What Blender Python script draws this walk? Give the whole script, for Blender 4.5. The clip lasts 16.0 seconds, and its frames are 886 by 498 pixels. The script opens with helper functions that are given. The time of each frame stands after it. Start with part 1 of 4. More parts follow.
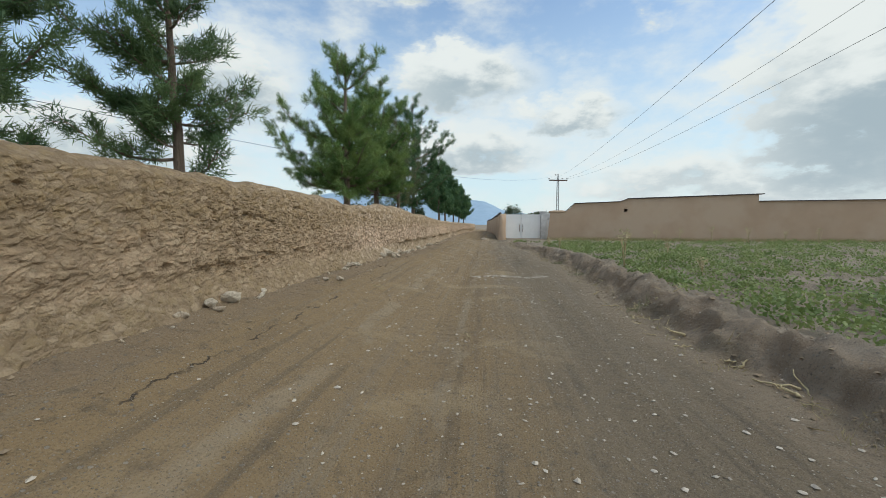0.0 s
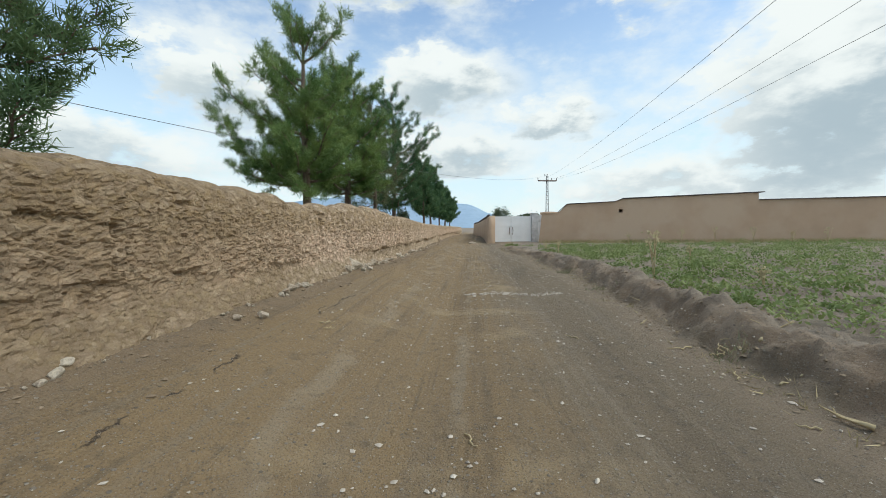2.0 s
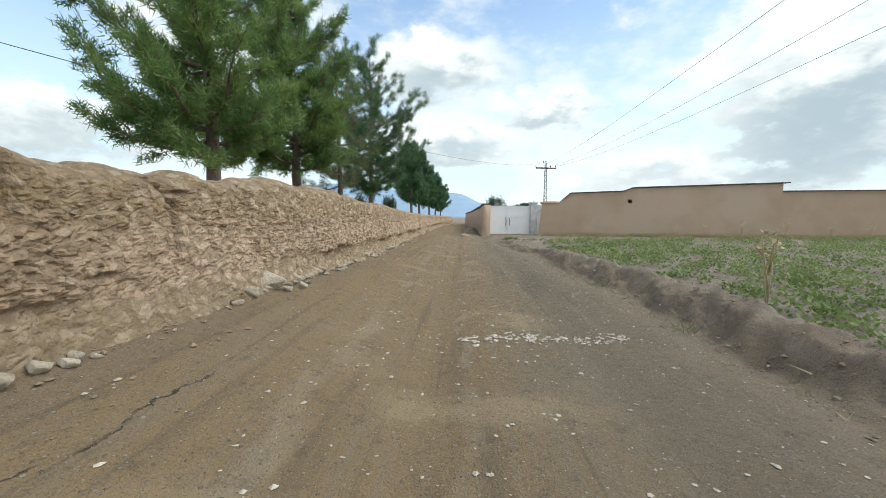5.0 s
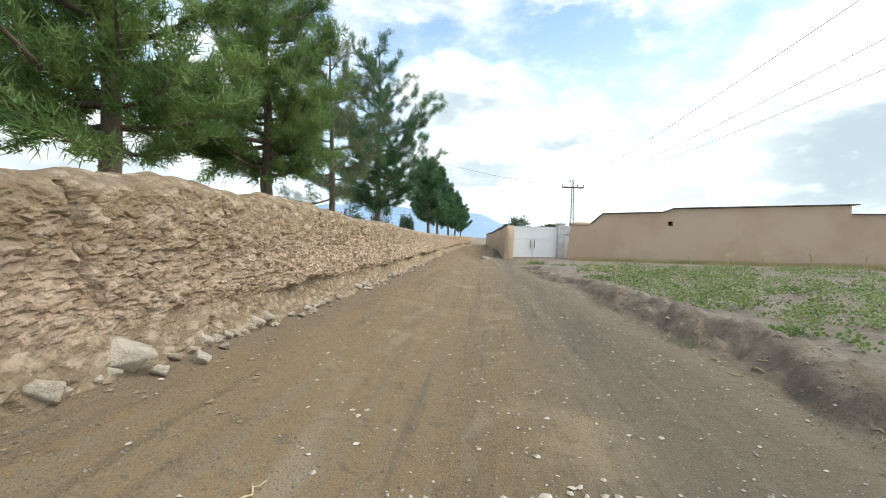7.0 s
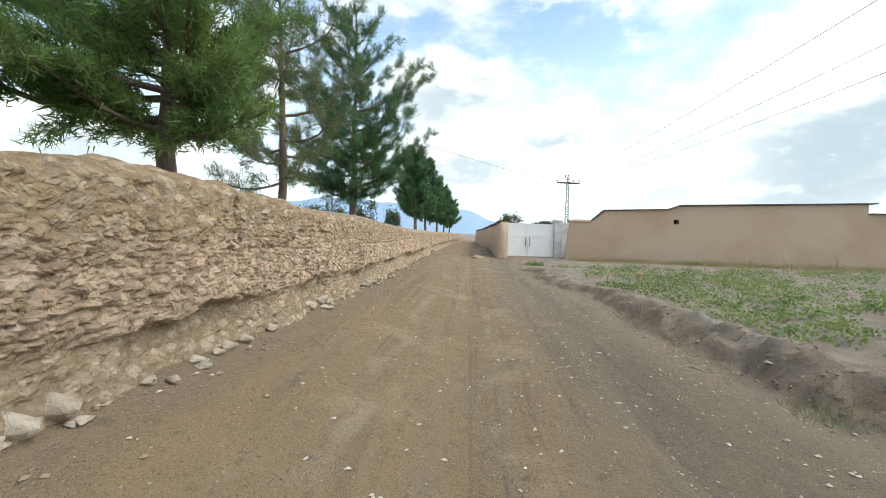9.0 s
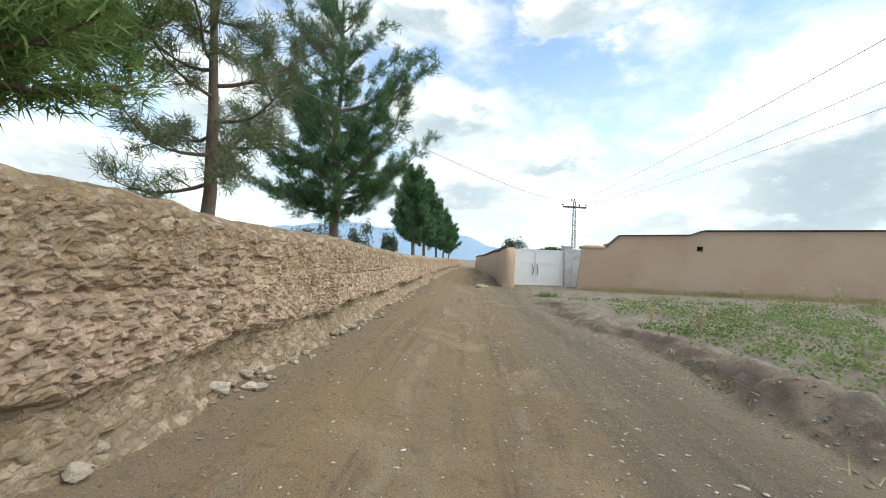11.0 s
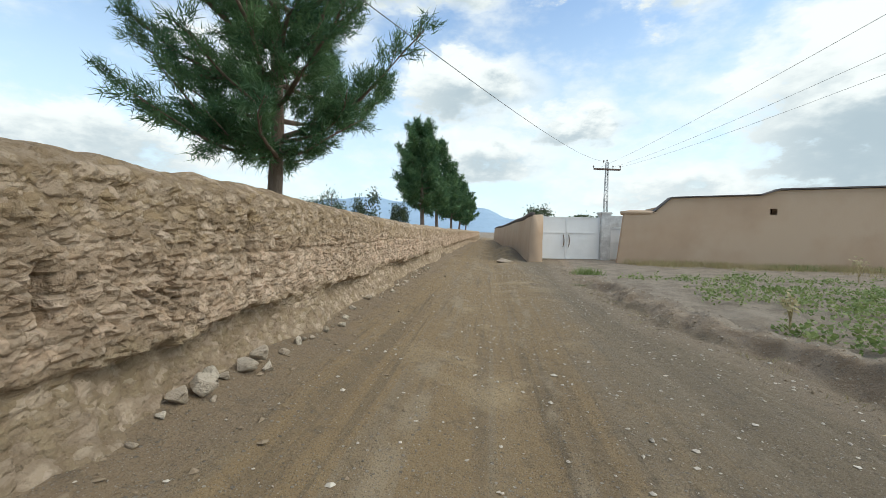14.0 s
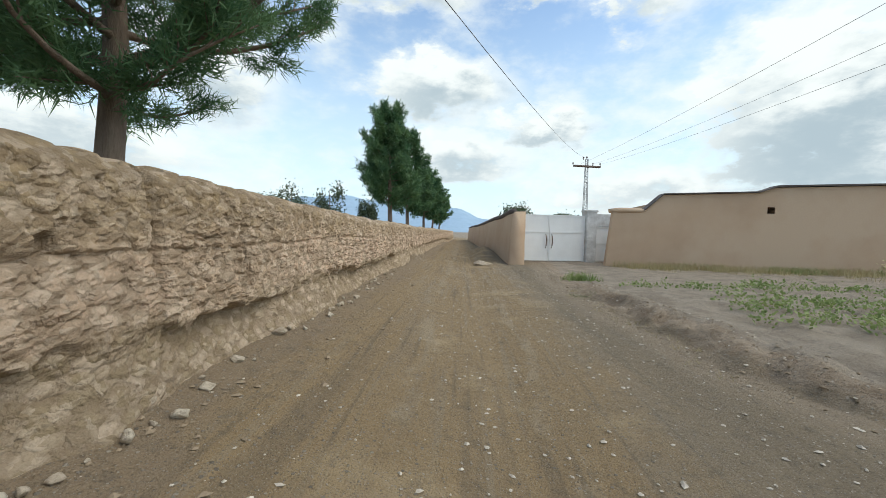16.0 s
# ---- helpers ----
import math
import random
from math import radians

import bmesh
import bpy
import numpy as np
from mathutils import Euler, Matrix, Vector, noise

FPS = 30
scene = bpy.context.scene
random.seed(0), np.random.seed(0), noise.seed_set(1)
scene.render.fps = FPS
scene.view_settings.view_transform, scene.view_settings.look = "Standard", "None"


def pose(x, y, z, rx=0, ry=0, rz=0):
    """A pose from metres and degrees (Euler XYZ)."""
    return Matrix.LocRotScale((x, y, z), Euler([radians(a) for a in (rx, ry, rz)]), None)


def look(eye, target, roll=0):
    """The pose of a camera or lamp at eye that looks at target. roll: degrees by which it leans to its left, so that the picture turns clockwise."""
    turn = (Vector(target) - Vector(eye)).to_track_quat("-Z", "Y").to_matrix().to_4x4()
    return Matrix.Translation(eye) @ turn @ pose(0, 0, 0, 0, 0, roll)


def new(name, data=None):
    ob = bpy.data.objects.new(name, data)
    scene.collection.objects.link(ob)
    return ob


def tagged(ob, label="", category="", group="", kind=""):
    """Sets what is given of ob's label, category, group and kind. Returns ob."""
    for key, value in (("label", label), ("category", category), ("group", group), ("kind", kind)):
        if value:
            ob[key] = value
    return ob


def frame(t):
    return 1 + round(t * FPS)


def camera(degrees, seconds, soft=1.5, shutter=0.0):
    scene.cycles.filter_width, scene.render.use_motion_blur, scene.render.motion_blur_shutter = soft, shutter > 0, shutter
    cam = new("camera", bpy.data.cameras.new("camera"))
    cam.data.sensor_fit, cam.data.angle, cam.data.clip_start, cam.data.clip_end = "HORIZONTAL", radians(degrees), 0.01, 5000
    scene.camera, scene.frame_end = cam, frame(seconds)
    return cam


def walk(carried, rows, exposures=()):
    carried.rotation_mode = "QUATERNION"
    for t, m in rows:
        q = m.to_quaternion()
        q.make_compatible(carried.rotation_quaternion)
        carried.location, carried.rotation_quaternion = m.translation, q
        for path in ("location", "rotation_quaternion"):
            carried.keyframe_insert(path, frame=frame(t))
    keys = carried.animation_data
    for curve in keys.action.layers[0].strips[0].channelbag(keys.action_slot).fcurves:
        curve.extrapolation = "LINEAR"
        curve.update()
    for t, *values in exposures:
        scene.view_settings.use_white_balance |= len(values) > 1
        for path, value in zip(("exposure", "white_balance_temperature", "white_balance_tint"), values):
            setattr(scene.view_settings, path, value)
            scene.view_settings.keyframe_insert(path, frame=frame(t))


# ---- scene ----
cam = camera(96.2, 16.0, soft=0.8)
METRES, EYE, TILT, LEAN, TURN = 20.0, 1.45, -3.5, 0.0, 0.0
ROWS = [
    (0.0, 0.0, 0.0, 0.0, -0.0, -0.0, -0.0),
    (0.5, -0.0016, 0.0306, 0.0019, 0.26, -1.68, -0.18),
    (1.0, -0.0003, 0.063, 0.0043, 0.87, -0.0, 0.94),
    (1.5, -0.0009, 0.0944, 0.0057, -0.81, 0.77, -1.58),
    (2.0, 0.0028, 0.1249, 0.0075, -1.98, 0.49, 0.83),
    (2.5, 0.0057, 0.1556, 0.0099, -2.12, 1.06, -1.91),
    (3.0, 0.0086, 0.1848, 0.012, -3.86, -1.23, -0.57),
    (3.5, 0.0126, 0.2173, 0.0143, -0.76, -1.91, 0.83),
    (4.0, 0.014, 0.249, 0.0169, -3.18, -2.74, 0.42),
    (6.5, 0.0273, 0.4071, 0.0288, -2.06, 2.0, -1.33),
    (7.0, 0.0307, 0.4386, 0.0318, -0.38, 1.78, -0.96),
    (7.5, 0.0298, 0.4692, 0.0341, -1.76, -1.26, -1.99),
    (8.0, 0.034, 0.4995, 0.0372, -1.71, -0.55, 0.57),
    (8.5, 0.0315, 0.53, 0.0396, -1.89, 0.24, -1.03),
    (11.0, 0.03, 0.6847, 0.0511, -2.35, 4.92, -1.88),
    (11.5, 0.0311, 0.7164, 0.0518, -0.78, 3.66, -1.02),
    (12.0, 0.0308, 0.7477, 0.0522, -2.43, 2.08, -1.72),
    (12.5, 0.0348, 0.7781, 0.0524, -1.58, 0.91, -0.8),
    (13.0, 0.0381, 0.8092, 0.0536, -2.38, 2.24, -1.22),
    (13.5, 0.0422, 0.8392, 0.0559, -1.92, 1.59, -1.69),
    (14.0, 0.0466, 0.871, 0.0573, 0.28, 0.97, -1.02),
    (14.5, 0.0462, 0.902, 0.0599, -1.77, 1.1, -2.09),
    (15.0, 0.048, 0.9335, 0.061, -0.08, 1.9, 0.07),
    (15.5, 0.0484, 0.9641, 0.0618, -1.52, 1.04, -1.8),
    (16.0, 0.053, 0.9941, 0.062, -3.56, 1.0, -1.1),
]
walk(cam, [(t, pose(0, 0, EYE, TILT, LEAN, TURN) @ pose(METRES * x, METRES * y, METRES * z, 90 + pitch, roll, yaw)) for t, x, y, z, yaw, pitch, roll in ROWS],
     exposures=[(0.0, -0.36, 6600, 4), (2.0, -0.2, 6600, 4), (4.0, -0.14, 6600, 4), (7.0, 0.3, 6650, 5), (9.0, 0.3, 6650, 5), (12.0, 0.04, 6600, 4), (16.0, -0.08, 6600, 4)])


# ---- world, sun, exposure ----
def build_world():
    w = bpy.data.worlds.new("world")
    scene.world = w
    w.use_nodes = True
    nt = w.node_tree
    nt.nodes.clear()
    N, L = nt.nodes.new, nt.links.new

    def put(sock, v):
        if hasattr(v, "is_output"):
            L(v, sock)
        else:
            sock.default_value = v

    def m(op, a, b=0.0, c=0.0):
        n = N("ShaderNodeMath")
        n.operation = op
        for k, v in enumerate((a, b, c)):
            put(n.inputs[k], v)
        return n.outputs[0]

    def mixc(f, a, b):
        n = N("ShaderNodeMix")
        n.data_type = "RGBA"
        put(n.inputs["Factor"], f)
        put(n.inputs[6], a)
        put(n.inputs[7], b)
        return n.outputs[2]

    def ramp(v, lo, hi):
        n = N("ShaderNodeMapRange")
        n.interpolation_type = "SMOOTHSTEP"
        put(n.inputs["Value"], v)
        n.inputs["From Min"].default_value = lo
        n.inputs["From Max"].default_value = hi
        return n.outputs[0]

    tc = N("ShaderNodeTexCoord")
    sep = N("ShaderNodeSeparateXYZ")
    L(tc.outputs["Generated"], sep.inputs[0])
    bearing = m("MULTIPLY", m("ARCTAN2", sep.outputs[0], sep.outputs[1]), 57.2958)
    el = m("MULTIPLY", m("ARCSINE", sep.outputs[2]), 57.2958)

    def fbm(scale, detail, rough, off):
        mp = N("ShaderNodeMapping")
        mp.inputs["Location"].default_value = (off, off * 0.7, 0)
        mp.inputs["Scale"].default_value = (1, 1, 1.9)
        L(tc.outputs["Generated"], mp.inputs["Vector"])
        n = N("ShaderNodeTexNoise")
        n.inputs["Scale"].default_value, n.inputs["Detail"].default_value, n.inputs["Roughness"].default_value = scale, detail, rough
        L(mp.outputs[0], n.inputs["Vector"])
        return n.outputs[0]

    puff = fbm(11.0, 8, 0.58, 3.1)
    broad = fbm(3.2, 6, 0.55, 7.7)
    # cumulus: bearing, elevation, half width, half height in degrees, weight
    clouds = ((2.5, 19.5, 10.5, 4.6, 1.0), (17.5, 15.0, 7.0, 3.0, 1.0), (47.0, 13.0, 12.5, 12.0, 1.15), (-3.0, 31.5, 13.0, 3.6, 1.0),
              (20.0, 31.5, 10.0, 3.2, 0.95), (-27.0, 18.0, 9.0, 6.0, 0.85), (4.0, 10.5, 12.0, 4.0, 0.85), (30.0, 27.0, 6.0, 3.2, 0.7),
              (34.0, 5.0, 20.0, 3.2, 0.7), (-45.0, 9.0, 22.0, 5.0, 0.8), (75.0, 26.0, 20.0, 12.0, 1.0), (-80.0, 30.0, 24.0, 10.0, 0.9))
    drift = fbm(6.0, 6, 0.6, 12.4)
    bearing = m("ADD", bearing, m("MULTIPLY", m("SUBTRACT", puff, 0.5), 14.0))
    el2 = m("ADD", el, m("MULTIPLY", m("SUBTRACT", drift, 0.5), 11.0))
    total = None
    under = None
    for b, e, hw, hh, k in clouds:
        db = m("DIVIDE", m("SUBTRACT", bearing, b), hw)
        de = m("DIVIDE", m("SUBTRACT", el2, e), hh)
        r2 = m("ADD", m("MULTIPLY", db, db), m("MULTIPLY", de, de))
        blob = m("MULTIPLY", m("MAXIMUM", m("SUBTRACT", 1.25, r2), 0.0), k)
        low = m("MULTIPLY", blob, ramp(m("ADD", de, m("MULTIPLY", m("SUBTRACT", puff, 0.5), 2.2)), 0.75, -0.6))
        total = blob if total is None else m("MAXIMUM", total, blob)
        under = low if under is None else m("MAXIMUM", under, low)
    density = m("ADD", m("MULTIPLY", total, 0.55), m("MULTIPLY", m("SUBTRACT", puff, 0.5), 1.3))
    veil = m("ADD", density, m("MULTIPLY", m("SUBTRACT", broad, 0.45), 1.6))
    mask = ramp(density, 0.12, 0.46)
    thin = m("MULTIPLY", ramp(veil, -0.2, 0.6), 0.85)
    mask = m("MAXIMUM", mask, thin)
    haze = ramp(el, 34.0, 2.0)
    grey = m("MULTIPLY", ramp(m("ADD", under, m("MULTIPLY", puff, 0.5)), 0.3, 1.5), 0.95)
    sky = N("ShaderNodeTexSky")
    sky.sky_type = "NISHITA"
    sky.sun_disc = False
    sky.sun_elevation, sky.sun_rotation = radians(SUN_EL), radians(SUN_AZ)
    sky.air_density, sky.dust_density = 1.0, 0.6
    dim = N("ShaderNodeVectorMath")
    dim.operation = "SCALE"
    L(sky.outputs[0], dim.inputs[0])
    dim.inputs["Scale"].default_value = 0.23
    base = mixc(m("MULTIPLY", haze, 0.8), dim.outputs[0], (0.72, 0.88, 1.0, 1))
    cloud = mixc(grey, (0.93, 0.97, 1.0, 1), (0.43, 0.53, 0.62, 1))
    out = mixc(mask, base, cloud)
    bg = N("ShaderNodeBackground")
    L(out, bg.inputs[0])
    bg.inputs[1].default_value = SKY
    o = N("ShaderNodeOutputWorld")
    L(bg.outputs[0], o.inputs[0])


SUN_EL, SUN_AZ, SKY = 50.0, 106.0, 1.12
build_world()
sun = new("sun", bpy.data.lights.new("sun", "SUN"))
sun.data.energy, sun.data.angle, sun.data.color = 2.1, radians(50), (1.0, 0.93, 0.80)
_a, _e = radians(SUN_AZ), radians(SUN_EL)
sun.matrix_world = look((30 * math.sin(_a) * math.cos(_e), 30 * math.cos(_a) * math.cos(_e), 30 * math.sin(_e)), (0, 0, 0))


# ---- materials ----
def material(name, c1, c2, scale=2.0, fine=30.0, bump=0.3, rough=0.9, c3=None, stretch=(1, 1, 1), patch=0.5, metal=0.0, dist=0.02, fine_mix=0.35):
    """Two colours by broad noise, darker grain by fine noise, bump by both; c3: a third colour in broad patches."""
    mat = bpy.data.materials.new(name)
    mat.use_nodes = True
    nt = mat.node_tree
    N, L = nt.nodes.new, nt.links.new
    b = nt.nodes["Principled BSDF"]
    b.inputs["Roughness"].default_value, b.inputs["Metallic"].default_value = rough, metal
    b.inputs["Specular IOR Level"].default_value = 0.25
    tc = N("ShaderNodeTexCoord")
    mp = N("ShaderNodeMapping")
    mp.inputs["Scale"].default_value = stretch
    L(tc.outputs["Object"], mp.inputs[0])

    def noise_at(s, d, r=0.6):
        n = N("ShaderNodeTexNoise")
        n.inputs["Scale"].default_value, n.inputs["Detail"].default_value, n.inputs["Roughness"].default_value = s, d, r
        L(mp.outputs[0], n.inputs["Vector"])
        return n.outputs[0]

    def spread(v, lo, hi):
        n = N("ShaderNodeMapRange")
        L(v, n.inputs["Value"])
        n.inputs["From Min"].default_value, n.inputs["From Max"].default_value = lo, hi
        return n.outputs[0]

    def mix(f, a, c, kind="MIX"):
        n = N("ShaderNodeMix")
        n.data_type, n.blend_type = "RGBA", kind
        for sock, v in ((n.inputs["Factor"], f), (n.inputs[6], a), (n.inputs[7], c)):
            if hasattr(v, "is_output"):
                L(v, sock)
            else:
                sock.default_value = v
        return n.outputs[2]

    big, small = noise_at(scale, 5), noise_at(fine, 6, 0.7)
    col = mix(spread(big, 0.35, 0.65), (*c1, 1), (*c2, 1))
    if c3:
        col = mix(spread(noise_at(scale * 0.37, 4), patch - 0.06, patch + 0.1), col, (*c3, 1))
    dark = tuple(0.45 * v for v in c1)
    inv = N("ShaderNodeMath")
    inv.operation = "MULTIPLY"
    L(spread(small, 0.55, 0.3), inv.inputs[0])
    inv.inputs[1].default_value = fine_mix
    col = mix(inv.outputs[0], col, (*dark, 1))
    L(col, b.inputs["Base Color"])
    bm_ = N("ShaderNodeBump")
    bm_.inputs["Strength"].default_value, bm_.inputs["Distance"].default_value = bump, dist
    add = N("ShaderNodeMath")
    add.operation = "MULTIPLY_ADD"
    L(big, add.inputs[0])
    add.inputs[1].default_value = 0.6
    L(small, add.inputs[2])
    L(add.outputs[0], bm_.inputs["Height"])
    L(bm_.outputs[0], b.inputs["Normal"])
    return mat


M_PLASTER = material("mud plaster", (0.50, 0.355, 0.24), (0.455, 0.32, 0.215), 0.6, 18, 0.12, 0.93, c3=(0.52, 0.385, 0.27), fine_mix=0.15)
M_ROOF = material("roof felt", (0.10, 0.085, 0.08), (0.15, 0.13, 0.12), 3, 30, 0.2, 0.9)


class Nodes:
    """A small helper to wire a material."""

    def __init__(self, name, rough=0.95):
        self.mat = bpy.data.materials.new(name)
        self.mat.use_nodes = True
        self.nt = self.mat.node_tree
        self.b = self.nt.nodes["Principled BSDF"]
        self.b.inputs["Roughness"].default_value = rough
        self.b.inputs["Specular IOR Level"].default_value = 0.2
        self.co = self.nt.nodes.new("ShaderNodeTexCoord").outputs["Object"]
        sep = self.nt.nodes.new("ShaderNodeSeparateXYZ")
        self.nt.links.new(self.co, sep.inputs[0])
        self.x, self.y, self.z = sep.outputs

    def put(self, sock, v):
        if hasattr(v, "is_output"):
            self.nt.links.new(v, sock)
        else:
            sock.default_value = v

    def math(self, op, a, b=0.0):
        n = self.nt.nodes.new("ShaderNodeMath")
        n.operation = op
        self.put(n.inputs[0], a)
        self.put(n.inputs[1], b)
        return n.outputs[0]

    def ramp(self, v, lo, hi, to=1.0):
        n = self.nt.nodes.new("ShaderNodeMapRange")
        n.interpolation_type = "SMOOTHSTEP"
        self.put(n.inputs["Value"], v)
        n.inputs["From Min"].default_value, n.inputs["From Max"].default_value, n.inputs["To Max"].default_value = lo, hi, to
        return n.outputs[0]

    def mix(self, f, a, c):
        n = self.nt.nodes.new("ShaderNodeMix")
        n.data_type = "RGBA"
        self.put(n.inputs["Factor"], f)
        self.put(n.inputs[6], (*a, 1) if isinstance(a, tuple) else a)
        self.put(n.inputs[7], (*c, 1) if isinstance(c, tuple) else c)
        return n.outputs[2]

    def vec(self, x, y, z=0.0):
        n = self.nt.nodes.new("ShaderNodeCombineXYZ")
        for k, v in enumerate((x, y, z)):
            self.put(n.inputs[k], v)
        return n.outputs[0]

    def noise(self, scale, detail=5, rough=0.6, vec=None):
        n = self.nt.nodes.new("ShaderNodeTexNoise")
        n.inputs["Scale"].default_value, n.inputs["Detail"].default_value, n.inputs["Roughness"].default_value = scale, detail, rough
        self.nt.links.new(vec or self.co, n.inputs["Vector"])
        return n.outputs[0]

    def cell(self, scale, vec=None):
        n = self.nt.nodes.new("ShaderNodeTexVoronoi")
        n.inputs["Scale"].default_value = scale
        self.nt.links.new(vec or self.co, n.inputs["Vector"])
        sep = self.nt.nodes.new("ShaderNodeSeparateColor")
        self.nt.links.new(n.outputs["Color"], sep.inputs[0])
        return n.outputs["Distance"], sep.outputs[0], sep.outputs[1]

    def finish(self, col, height, strength, dist):
        self.nt.links.new(col, self.b.inputs["Base Color"])
        n = self.nt.nodes.new("ShaderNodeBump")
        n.inputs["Strength"].default_value, n.inputs["Distance"].default_value = strength, dist
        self.nt.links.new(height, n.inputs["Height"])
        self.nt.links.new(n.outputs[0], self.b.inputs["Normal"])
        return self.mat


def ground_material():
    g = Nodes("track earth")
    d = g.math("ADD", g.math("SUBTRACT", g.x, g.math("MULTIPLY", g.y, 0.109)), 3.08)
    wob = g.math("MULTIPLY", g.math("SUBTRACT", g.noise(0.9, 5), 0.5), 1.6)
    dw = g.math("ADD", d, wob)
    along = g.vec(g.math("MULTIPLY", d, 2.6), g.math("MULTIPLY", g.y, 0.16))
    streak = g.noise(1.0, 6, 0.6, along)
    across = g.noise(1.0, 5, 0.55, g.vec(g.math("MULTIPLY", d, 0.75), g.math("MULTIPLY", g.y, 0.8), 4.0))
    brown, tan, grey = (0.30, 0.212, 0.115), (0.45, 0.34, 0.20), (0.225, 0.176, 0.116)
    col = g.mix(g.ramp(dw, 2.9, 4.1), brown, grey)
    col = g.mix(g.ramp(streak, 0.50, 0.68, 0.40), col, (0.235, 0.198, 0.150))
    col = g.mix(g.ramp(streak, 0.47, 0.33, 0.40), col, (0.125, 0.103, 0.080))
    thin = g.noise(1.0, 3, 0.5, g.vec(g.math("MULTIPLY", d, 9.0), g.math("MULTIPLY", g.y, 0.22), 2.0))
    col = g.mix(g.ramp(thin, 0.56, 0.68, 0.45), col, (0.285, 0.235, 0.165))
    col = g.mix(g.ramp(thin, 0.42, 0.32, 0.4), col, (0.115, 0.095, 0.072))
    lane = g.math("MULTIPLY", g.ramp(dw, 0.9, 1.6), g.ramp(dw, 4.3, 3.3))
    col = g.mix(g.math("MULTIPLY", lane, g.ramp(across, 0.52, 0.68, 0.6)), col, tan)
    col = g.mix(g.ramp(dw, 0.75, 0.2, 0.8), col, (0.255, 0.19, 0.125))
    at = g.nt.nodes.new("ShaderNodeAttribute")
    at.attribute_name = "bank"
    e = at.outputs["Fac"]
    dl = g.math("ADD", d, g.math("MULTIPLY", g.math("SUBTRACT", g.noise(0.5, 3), 0.5), 0.9))
    for mid, half in ((1.55, 0.13), (2.75, 0.10)):
        line = g.ramp(g.math("ABSOLUTE", g.math("SUBTRACT", dl, mid)), half, 0.3 * half)
        col = g.mix(g.math("MULTIPLY", line, g.ramp(g.noise(1.1, 4), 0.40, 0.58, 0.75)), col, (0.37, 0.29, 0.19))
    ew = g.math("ADD", e, g.math("MULTIPLY", wob, 0.35))
    rim = g.math("MULTIPLY", g.ramp(ew, -0.7, -0.15), g.ramp(ew, 0.25, 0.0, 0.6))
    col = g.mix(rim, col, (0.32, 0.25, 0.175))
    col = g.mix(g.ramp(ew, 0.10, 0.35), col, g.mix(g.ramp(g.noise(3.0, 5), 0.4, 0.6), (0.27, 0.20, 0.135), (0.36, 0.28, 0.20)))
    col = g.mix(g.ramp(ew, 0.55, 0.8, 0.85), col, g.mix(g.ramp(g.noise(1.4, 5), 0.42, 0.6), (0.34, 0.285, 0.22), (0.25, 0.205, 0.155)))
    col = g.mix(g.ramp(g.noise(6.0, 6, 0.7), 0.52, 0.70, 0.45), col, (0.10, 0.083, 0.066))
    seam = g.math("ABSOLUTE", g.math("SUBTRACT", g.math("ADD", d, g.math("MULTIPLY", g.noise(2.2, 6, 0.6), 0.4)), 1.05))
    open_ = g.math("MULTIPLY", g.ramp(g.y, 11.0, 9.0), g.ramp(g.noise(1.6, 4), 0.45, 0.55))
    col = g.mix(g.math("MULTIPLY", g.ramp(seam, 0.014, 0.005), open_), col, (0.07, 0.052, 0.036))
    fine = g.noise(70.0, 4, 0.7)
    col = g.mix(g.ramp(fine, 0.50, 0.72, 0.5), col, (0.34, 0.29, 0.22))
    col = g.mix(g.ramp(fine, 0.47, 0.30, 0.55), col, (0.07, 0.056, 0.044))
    h = g.math("ADD", g.math("MULTIPLY", g.noise(9.0, 6, 0.65), 1.4), g.math("MULTIPLY", fine, 0.55))
    for scale, bar in ((26.0, 0.86), (55.0, 0.80), (90.0, 0.7)):
        dist, r1, r2 = g.cell(scale)
        chip = g.math("MULTIPLY", g.ramp(dist, 0.34, 0.26), g.math("GREATER_THAN", r1, bar))
        col = g.mix(g.math("MULTIPLY", chip, 0.85), col, g.mix(r2, (0.13, 0.11, 0.09), (0.42, 0.37, 0.30)))
        h = g.math("ADD", h, g.math("MULTIPLY", chip, 0.35))
    return g.finish(col, h, 0.95, 0.04)


